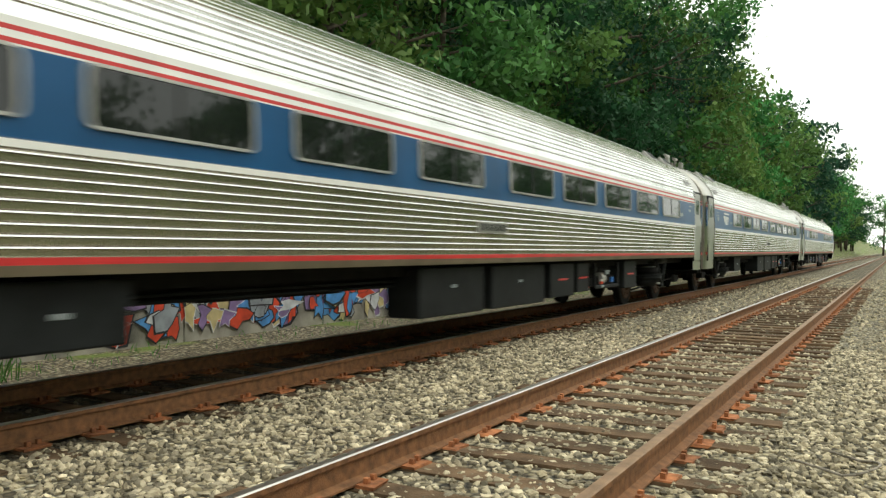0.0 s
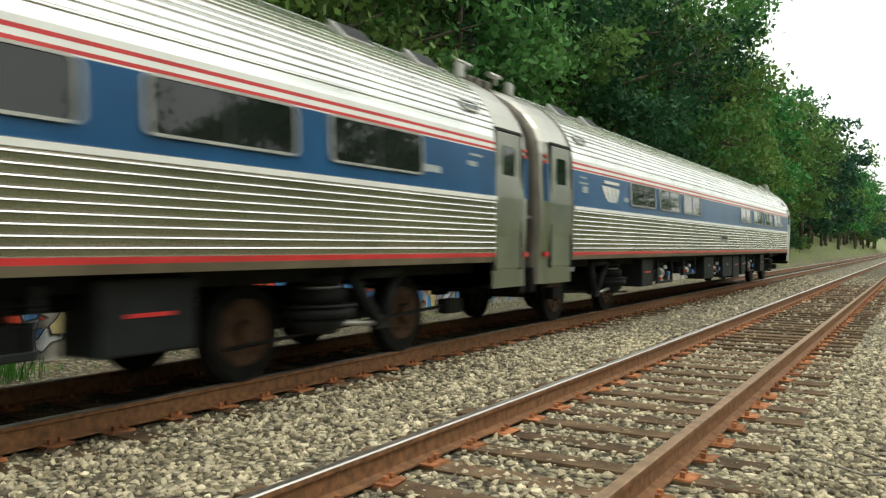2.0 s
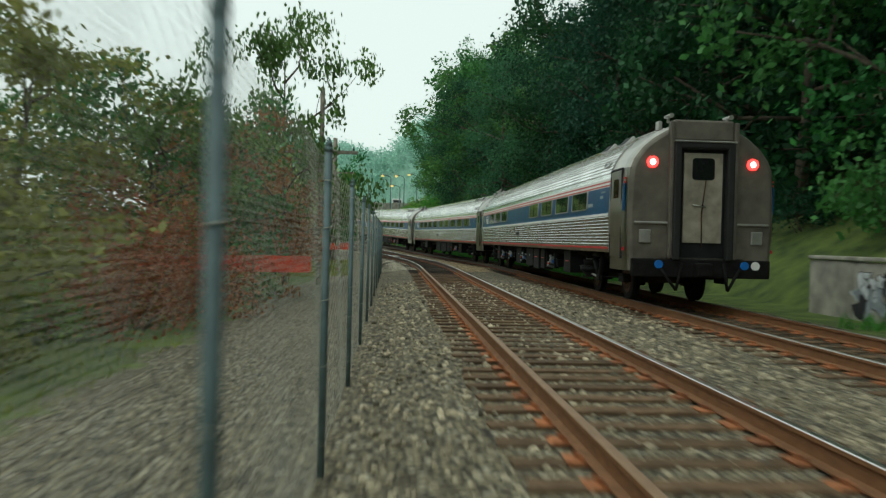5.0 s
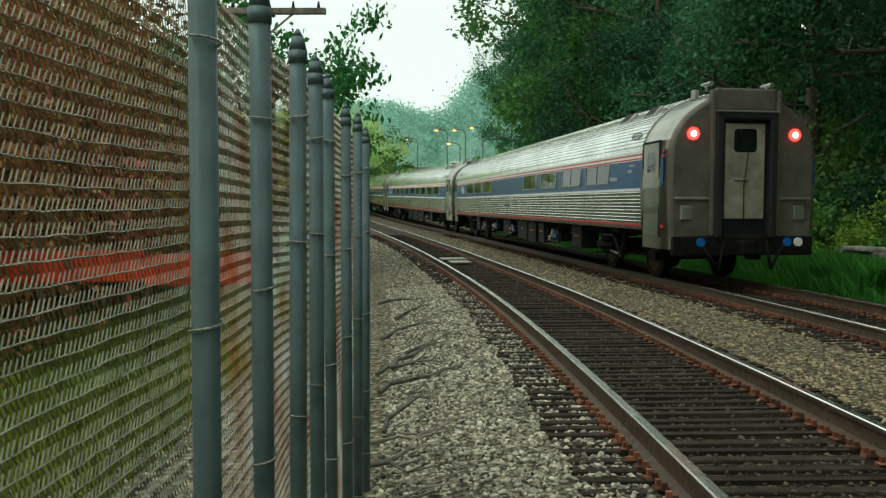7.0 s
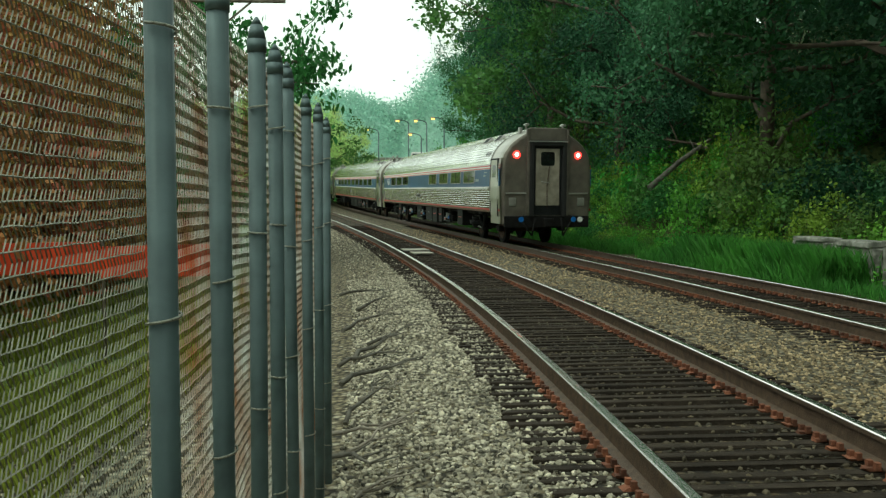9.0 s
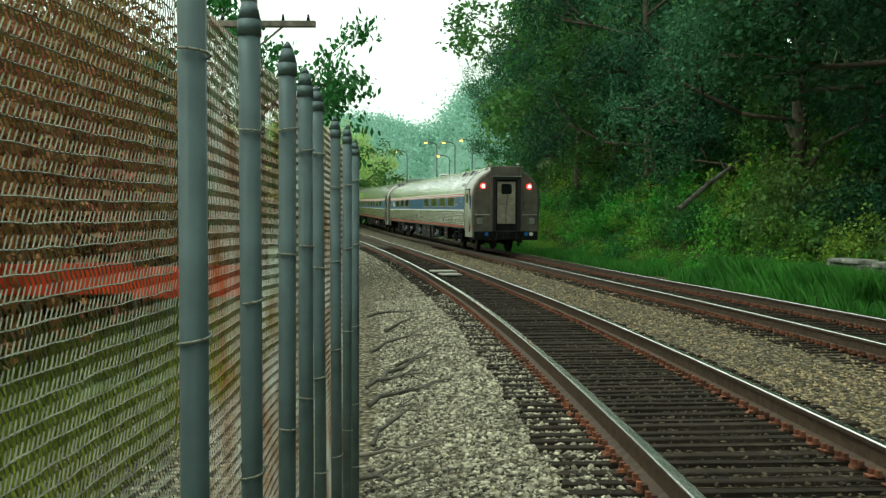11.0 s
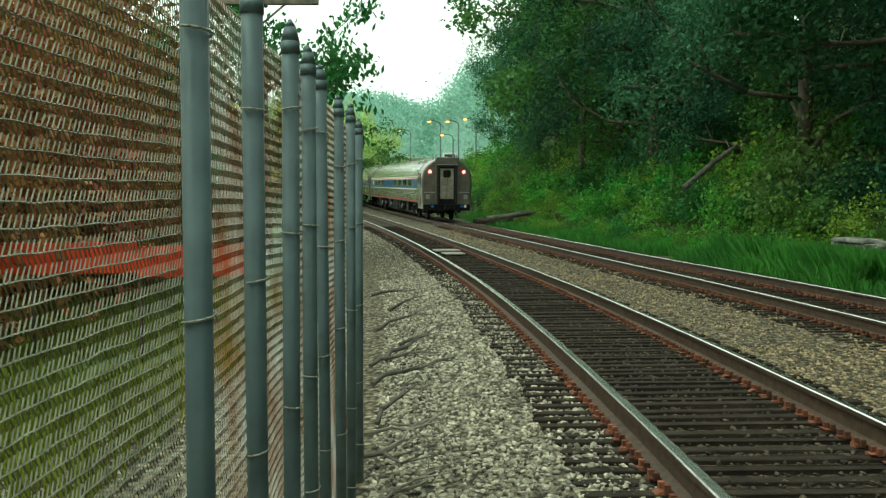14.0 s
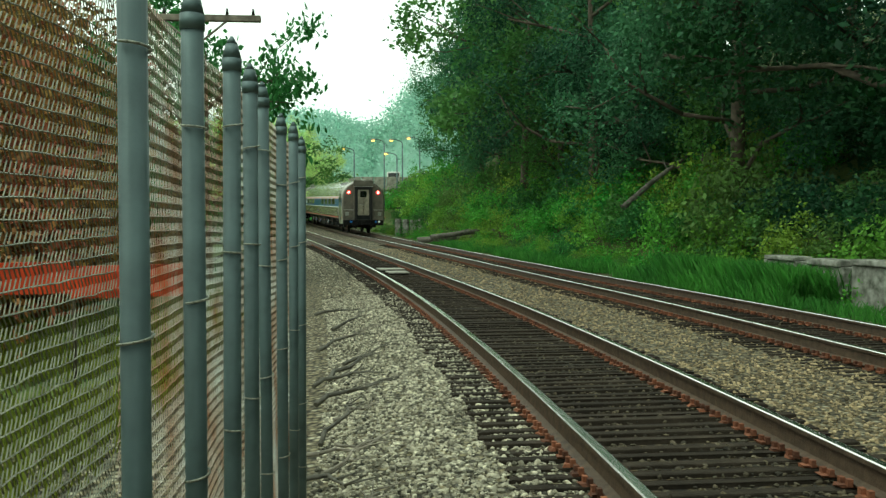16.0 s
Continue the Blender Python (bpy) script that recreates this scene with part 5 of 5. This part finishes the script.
# ---- behind the fence ----
def build_left():
    rr = random.Random(21)
    red = [with_material(c, M_LEAF_RED) for _, c in BUSH]
    light = [with_material(c, M_LEAF_LIGHT) for _, c in BUSH]
    light_tree = [with_material(c, M_LEAF_LIGHT) for _, c in MID]
    red_tree = [with_material(c, M_LEAF_RED) for _, c in MID]
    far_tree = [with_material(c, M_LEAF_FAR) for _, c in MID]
    mid = [with_material(c, M_LEAF) for _, c in MID]
    for s, u, sc, kind in ((13, -9.5, 0.62, 0), (15, -12.5, 0.7, 0), (18, -15, 0.7, 0), (12, -14, 0.55, 0), (22, -11, 0.75, 0), (24, -8.2, 0.6, 2), (27, -9.0, 0.75, 2), (28, -18, 0.8, 0), (33, -10.5, 0.7, 2)):
        crown = (light_tree, red_tree, mid)[kind]
        k = rr.randrange(2)
        plant(MID[k], crown[k], s, u, sc, ("willowy yellow-green tree behind the fence", "russet-leaved small tree behind the fence", "slender green tree behind the fence")[kind], "trees behind the fence", rr)
    thick = [[with_material(c, m) for m in (M_LEAF_RED, M_LEAF_LIGHT)] for _, c in THICKET]

    def thicket(s, u, sc, tint):
        k = rr.randrange(2)
        p = on_line(s, u)
        b = tagged(empty("thicket"), ("russet-leaved thicket behind the fence", "yellow-green thicket behind the fence")[tint], "bush", "thickets behind the fence")
        b.matrix_basis = Matrix.Translation((p.x, p.y, ground_height(p.x, p.y) - 0.2)) @ pose(0, 0, 0, 0, 0, rr.uniform(0, 360)) @ Matrix.Diagonal((sc, sc, sc, 1))
        part("woody_base", THICKET[k][0], None, b)
        part("leaves", thick[k][tint], None, b)

    for k in range(17):
        sc = 1.2 + 0.065 * k
        thicket(47.5 + 1.5 * k, -9.4 - 0.10 * k + rr.uniform(-0.4, 0.4), sc * rr.uniform(0.95, 1.1), 0)
        thicket(48.5 + 1.5 * k, -11.6 - 0.10 * k + rr.uniform(-0.5, 0.5), sc * rr.uniform(1.05, 1.25), 0)
    for k in range(8):
        thicket(11.5 + 1.6 * k, -13 + 0.55 * k + rr.uniform(-0.5, 0.5), rr.uniform(0.7, 0.95), 1)
    thicket(17.5, -6.9, 0.7, 0)
    thicket(20, -6.4, 0.75, 0)
    for s, u, sc, kind in ((64, -5.5, 1.0, 2), (68, -6.8, 0.9, 2), (118, -2.6, 1.0, 0), (124, -5.0, 1.15, 0), (128, -0.5, 1.1, 0), (112, -5.5, 0.95, 0), (133, 2.0, 1.2, 2), (133, -8, 1.4, 0)):
        k = rr.randrange(2)
        plant(MID[k], (far_tree, red_tree, mid)[kind][k], s, u, sc, "leafy tree beside the bend of the line", "trees by the bend", rr, 0.68 if s < 70 else 1.0)
    for s in range(-90, 60, 6):
        k = rr.randrange(2)
        plant(MID[k], mid[k], s, -30 + rr.uniform(-6, 6), rr.uniform(1.0, 1.9), "leafy green tree across the field", "trees across the field", rr)
    for s in range(10, 34, 3):
        plant_bush(s, -8.0 + rr.uniform(-3, 1), 0.6, 0, "low yellow-green bush behind the fence", "bushes behind the fence", rr, light if rr.random() < 0.6 else red)
    plant(MID[0], mid[0], 31.0, -5.8, 1.08, "slender airy green tree behind the fence", "trees behind the fence", rr, 0.5)
    plant(MID[1], red_tree[1], 27.0, -6.6, 0.62, "russet-leaved small tree behind the fence", "trees behind the fence", rr, 0.7)
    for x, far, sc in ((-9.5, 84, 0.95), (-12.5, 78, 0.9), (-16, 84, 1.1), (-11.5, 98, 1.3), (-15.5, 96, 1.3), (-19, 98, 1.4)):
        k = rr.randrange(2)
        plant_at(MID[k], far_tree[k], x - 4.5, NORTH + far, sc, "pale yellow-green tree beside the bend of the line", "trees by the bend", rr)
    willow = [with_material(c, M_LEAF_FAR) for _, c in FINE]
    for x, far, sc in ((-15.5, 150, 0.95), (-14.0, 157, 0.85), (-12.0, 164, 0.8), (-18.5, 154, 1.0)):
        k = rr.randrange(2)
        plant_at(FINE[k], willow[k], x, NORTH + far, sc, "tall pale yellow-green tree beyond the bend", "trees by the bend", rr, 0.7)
    for s in range(-14, 30, 4):
        k = rr.randrange(3)
        plant(THIN[k], THIN_C[k][0], s, -33 + rr.uniform(-3, 3), rr.uniform(0.42, 0.72), "leafy green tree across the field", "trees across the field", rr)
    for x in range(-75, 45, 9):
        k = rr.randrange(3)
        plant_at(THIN[k], THIN_C[k][0], x + rr.uniform(-2, 2), -285 + rr.uniform(-8, 8), rr.uniform(0.8, 1.15), "distant leafy tree beyond the end of the straight", "distant trees", rr)
    # faded orange barrier boards in the grass
    for x0, x1, y, z0 in ((-5.5, -1.9, 21.0, 0.42), (-6.0, -3.3, NORTH + 9.0, 0.56)):
        barrier = tagged(empty("orange_barrier"), "faded orange plastic barrier strip on short stakes", "barrier")
        x = x0
        while x < x1:
            lift = rr.uniform(-0.03, 0.03)
            part("panel", small_bm((-0.62, 0.62, -0.01, 0.01, 0.0, 0.36, 0.004)), M_ORANGE, barrier, "", pose(x + 0.62, y + rr.uniform(-0.05, 0.05), z0 + lift, 0, rr.uniform(-1.5, 1.5), rr.uniform(-3, 3)))
            bm = bmesh.new()
            tube(bm, (0, 0.03, -1.5), (0, 0.03, 0.40), 0.02, sides=6)
            part("stake", bm, M_BARK, barrier, "", pose(x, y, z0))
            x += 1.25
    # dark stump of a post
    bm = bmesh.new()
    tube(bm, (0, 0, -0.7), (0.02, 0, 0.50), 0.06, 0.05, sides=9)
    p = on_line(3.6, -3.17)
    ob = part("old_post", bm, M_BARK, None, "", Matrix.Translation((p.x, p.y, 0)))
    tagged(ob, "short dark rotten wooden post behind the fence", "post")


build_left()


def build_pole(s, u, top, r):
    pole = tagged(empty("utility_pole", Matrix.Translation(on_line(s, u))), "weathered wooden utility pole with a braced crossarm", "utility pole")
    bm = bmesh.new()
    tube(bm, (0, 0, -1.2), (0, 0, top + 2.2), r, r * 0.8, sides=14)
    part("shaft", bm, M_DEAD, pole)
    bm = small_bm((-1.25, 1.25, r * 0.8, r * 0.8 + 0.11, top - 0.06, top + 0.06, 0.01))
    part("crossarm", bm, M_DEAD, pole)
    bm = bmesh.new()
    for sx in (-1, 1):
        tube(bm, (sx * 0.62, r, top - 0.04), (0, r, top - 0.55), 0.022, sides=6)
    part("brace", bm, M_DEAD, pole)
    for x in (-1.1, -0.6, 0.6, 1.1):
        bm = bmesh.new()
        tube(bm, (x, r + 0.05, top + 0.06), (x, r + 0.05, top + 0.2), 0.035, 0.02, sides=8)
        part("insulator", bm, M_GLASS, pole)
    return pole


build_pole(NORTH + 16.0, -4.95, 5.35, 0.17)
build_pole(31.0, -4.6, 4.2, 0.10)


def build_branches():
    """Dead branches lying on the ballast beside the fence."""
    rr = random.Random(4)
    for s, u, ln, ang, r in ((4.6, -2.05, 0.9, 60, 0.02), (5.2, -2.1, 0.8, 75, 0.025), (5.9, -2.0, 0.9, 50, 0.018), (3.9, -1.9, 0.8, 55, 0.014), (6.6, -2.1, 0.7, 80, 0.03), (9.5, -2.0, 1.1, 40, 0.04), (11.0, -2.0, 1.0, 50, 0.03), (3.3, -2.1, 0.6, 65, 0.016), (4.2, -2.2, 0.8, 20, 0.03), (4.9, -2.25, 0.9, 110, 0.035), (5.5, -2.2, 0.9, 85, 0.03), (6.2, -2.25, 1.0, 35, 0.035), (7.2, -2.15, 1.1, 65, 0.045), (7.9, -2.2, 1.0, 95, 0.04), (8.6, -2.1, 1.2, 50, 0.05), (10.2, -2.2, 1.3, 70, 0.05), (12.5, -2.1, 1.4, 45, 0.05), (14.0, -2.2, 1.3, 80, 0.05), (2.9, -2.2, 0.5, 100, 0.015), (3.7, -2.3, 0.7, 130, 0.022)):
        p = on_line(NORTH + s, u - 0.12)
        ln, r = ln * 0.68, r * 0.6
        bm = bmesh.new()
        a = Vector((-ln * 0.45, 0, 0.02))
        for k in range(5):
            b = a + Vector((ln / 5, rr.uniform(-0.10, 0.10), rr.uniform(-0.03, 0.05)))
            b.z = max(0.0, b.z)
            tube(bm, a, b, r * (1 - k * 0.16), r * (0.84 - k * 0.16), sides=7)
            if k in (1, 2, 3):
                tube(bm, b, b + Vector((rr.uniform(0.05, 0.2), rr.choice((-1, 1)) * rr.uniform(0.08, 0.2), rr.uniform(0.0, 0.08))), r * 0.45, r * 0.15, sides=5)
            a = b
        ob = part("dead_branch", bm, M_DEAD if r < 0.02 else M_LOG, None, "", Matrix.Translation((p.x, p.y, ground_height(p.x, p.y) + r + 0.04)) @ pose(0, 0, 0, 0, -rr.uniform(0, 12), 90 - ang + rr.uniform(-25, 25)))
        tagged(ob, "bleached dead branch lying on the ballast by the fence", "branch", "dead branches by the fence")


build_branches()


def build_logs():
    for s, u, ln, rx, rz, r, z in ((68.0, 11.7, 3.6, 36, 12, 0.13, 0.75), (84, 9.6, 6.5, 6, 10, 0.16, 0.35), (86, 8.6, 5.0, 3, -8, 0.2, 0.3), (85, 9.0, 4.0, 8, 40, 0.12, 0.6)):
        p = on_line(s, u)
        bm = bmesh.new()
        tube(bm, (-ln / 2, 0, 0), (0, 0.1, 0.05), r, r * 0.85, sides=10)
        tube(bm, (0, 0.1, 0.05), (ln / 2, 0, 0), r * 0.85, r * 0.5, sides=10)
        tube(bm, (ln * 0.2, 0, 0), (ln * 0.3, 0.5, 0.4), r * 0.3, r * 0.1, sides=6)
        ob = part("fallen_log", bm, M_LOG, None, "", Matrix.Translation((p.x, p.y, ground_height(p.x, p.y) + z + math.sin(radians(rx)) * ln / 2)) @ pose(0, 0, 0, 0, -rx, rz))
        tagged(ob, "fallen bleached tree trunk among the undergrowth", "log", "fallen logs")


build_logs()


def build_street_lamps():
    for x, h in ((-0.8, 12.0), (0.8, 10.3), (1.5, 12.0), (3.7, 12.3), (-4.6, 10.9)):
        p = Vector((x + 0.5, NORTH + 100, 0))
        lamp = tagged(empty("street_lamp", Matrix.Translation((p.x, p.y, 0))), "tall street lamp with a curved arm, lit orange", "street lamp", "lit street lamps")
        bm = bmesh.new()
        tube(bm, (0, 0, -1), (0, 0, h - 0.5), 0.12, 0.08, sides=8)
        last = Vector((0, 0, h - 0.5))
        for k in range(1, 6):
            q = Vector((-1.2 * (1 - math.cos(k * 0.3)) , 0, h - 0.5 + 0.55 * math.sin(k * 0.3)))
            tube(bm, last, q, 0.06, sides=6)
            last = q
        part("pole", bm, M_POST, lamp)
        bm = bmesh.new()
        box(bm, last.x - 0.55, last.x, -0.16, 0.16, last.z - 0.10, last.z + 0.08, 0.03)
        part("housing", bm, M_STEEL_DULL, lamp)
        bm = bmesh.new()
        box(bm, last.x - 0.50, last.x - 0.08, -0.14, 0.14, last.z - 0.24, last.z - 0.102, 0.05)
        part("bulb", bm, M_LAMP, lamp, "glowing orange lamp bulb")


build_street_lamps()


def build_hill(name, cx, cy, rx, ry, h, seed):
    """A wooded hill whose skin is broken into tree crowns."""
    rng = np.random.default_rng(seed)
    cs = []
    for _ in range(900):
        a, r = rng.uniform(0, 6.28), math.sqrt(rng.uniform(0, 1))
        z = h * (1 - r**2) ** 0.9 * (1 + 0.12 * noise.noise((math.cos(a) * 2, r * 3, seed)))
        cs.append((cx + rx * r * math.cos(a), cy + ry * r * math.sin(a), z - 1.0))
    v, f = leaf_cards(rng, cs, 60, (2.2, 2.2, 1.1), 0.40)
    crown = bpy.data.meshes.new("hill_trees")
    crown.from_pydata(v.tolist(), [], f.tolist())
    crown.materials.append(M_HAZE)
    verts, faces = [], []
    n, m = 28, 10
    for j in range(m + 1):
        r = j / m
        for i in range(n):
            a = i * 2 * math.pi / n
            verts.append((cx + rx * r * math.cos(a), cy + ry * r * math.sin(a), h * (1 - r**2) ** 0.9 * 0.96 - 2.0))
            if j:
                q = (i + 1) % n
                faces.append(((j - 1) * n + i, j * n + i, j * n + q, (j - 1) * n + q))
    hill = tagged(empty(name), "wooded hill beyond the bend, haze put into its blue-green colour", "hill", kind="structure")
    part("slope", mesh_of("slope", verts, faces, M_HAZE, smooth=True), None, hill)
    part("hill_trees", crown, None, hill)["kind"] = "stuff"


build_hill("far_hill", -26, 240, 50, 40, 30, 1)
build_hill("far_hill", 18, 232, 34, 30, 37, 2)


def build_overpass():
    """A road deck on posts beyond the bend, with two pale vehicles on it, and a panelled wall at the foot of the bank."""
    deck = tagged(empty("overpass", Matrix.Translation((1.5, NORTH + 104, 0.7))), "grey concrete road overpass with a panelled parapet beyond the bend", "bridge", kind="structure")
    part("deck", small_bm((-6.5, 6.5, -2.5, 2.5, 5.0, 5.55, 0.05)), M_CONCRETE, deck)
    for k in range(8):
        part("parapet_panel", small_bm((-0.78, 0.78, -0.12, 0.12, 0, 1.15, 0.03)), M_CONCRETE, deck, "", pose(-5.6 + 1.62 * k, -2.3, 5.55))
    for x in (-5.5, -0.5, 4.6):
        part("pier", small_bm((-0.3, 0.3, -1.2, 1.2, -2.5, 5.0, 0.05)), M_CONCRETE, deck, "", pose(x, 0, 0))
    for x in (-0.6, 3.6):
        van = tagged(empty("van", pose(1.5 + x, NORTH + 104, 6.25)), "pale van standing on the overpass", "van", "vans on the overpass")
        part("body", small_bm((-0.9, 0.9, -0.85, 0.85, 0.35, 1.95, 0.18)), M_WHITE, van)
        part("windscreen", small_bm((-0.7, 0.7, -0.87, -0.84, 1.25, 1.75, 0.01)), M_GLASS, van)
        for wx in (-0.6, 0.6):
            bm = bmesh.new()
            tube(bm, (wx, -0.9, 0.33), (wx, -0.7, 0.33), 0.33, sides=14)
            part("wheel", bm, M_RUBBER, van)
    wall = tagged(empty("panel_wall"), "grey upright-panelled retaining wall at the foot of the bank", "wall", kind="structure")
    for k in range(8):
        x = 0.9 + 0.58 * k
        part("wall_panel", small_bm((-0.27, 0.27, -0.1, 0.1, -1.2, 1.75 - 0.05 * (k % 3), 0.02)), M_STAINED, wall, "", pose(x, NORTH + 62 - 0.55 * k, 0, 0, 0, -43))


build_overpass()


def build_boards():
    """Pale boards laid flat between the rails."""
    for s, w in ((62.2, 0.62), (63.6, 0.80)):
        bm = small_bm((-w / 2, w / 2, -0.42, 0.42, -0.16, -0.12, 0.008))
        ob = part("crossing_board", bm, M_CONCRETE, None, "", Matrix.Translation(on_line(s, 0.05)) @ pose(0, 0, 0, 0, 0, -math.degrees(heading(s))))
        tagged(ob, "pale flat board laid between the rails", "board", "boards between the rails")


build_boards()


def build_cable():
    """A loop of discarded wire on the ballast."""
    bm = bmesh.new()
    last = None
    for k in range(15):
        a = 0.5 + k * 0.30
        r = 0.22 + 0.012 * k
        q = Vector((r * math.cos(a), r * math.sin(a) * 0.8, 0.02 + 0.05 * abs(math.sin(a * 1.5))))
        if last is not None:
            tube(bm, last, q, 0.009, sides=6)
        last = q
    ob = part("wire_loop", bm, M_DEAD, None, "", pose(0.42, -5.75, ground_height(0.42, -5.75) + 0.02))
    tagged(ob, "loop of dark discarded wire on the ballast", "wire")


build_cable()


# ---- the train's run ----
PITCH = 2 * CAR_HALF + 0.3


def tail_at(t):
    """Arc length of the train's rear end along the line."""
    return float(np.interp(t, (0, 1.0, 2.0, 2.5, 3.0, 3.5, 4.5, 4.7, 6.8, 9.0, 12.5, 14.5, 16.0), (-73.1, -54.2, -35.4, -26.4, -17.5, -8.4, 9.8, 13.4, NORTH + 13.4, NORTH + 24.2, NORTH + 39.5, NORTH + 48.5, NORTH + 55.0)))


def unit_pose(centre, reach):
    a, b = on_line(centre - reach, SPLIT), on_line(centre + reach, SPLIT)
    d = b - a
    return pose((a.x + b.x) / 2, (a.y + b.y) / 2, (a.z + b.z) / 2, math.degrees(math.atan2(b.z - a.z, 2 * reach)), 0, -math.degrees(math.atan2(d.x, d.y)))


def motions():
    times = [round(0.2 * k, 2) for k in range(81)]
    for k, unit in enumerate([cafe] + coaches):
        walk(unit, [(t, unit_pose(tail_at(t) + CAR_HALF + k * PITCH, 9.07)) for t in times])
    walk(loco, [(t, unit_pose(tail_at(t) + 6 * PITCH + 10.0, 6.4)) for t in times])
    # the last car's wheels roll
    for ws, dy, rolls in spinning:
        if rolls:
            rows = []
            for f in range(481):
                t = f / 30
                rows.append((t, pose(0, dy, 0.455, -math.degrees((tail_at(t) - tail_at(0)) / 0.455) % 360, 0, 0)))
            walk(ws, rows)


motions()
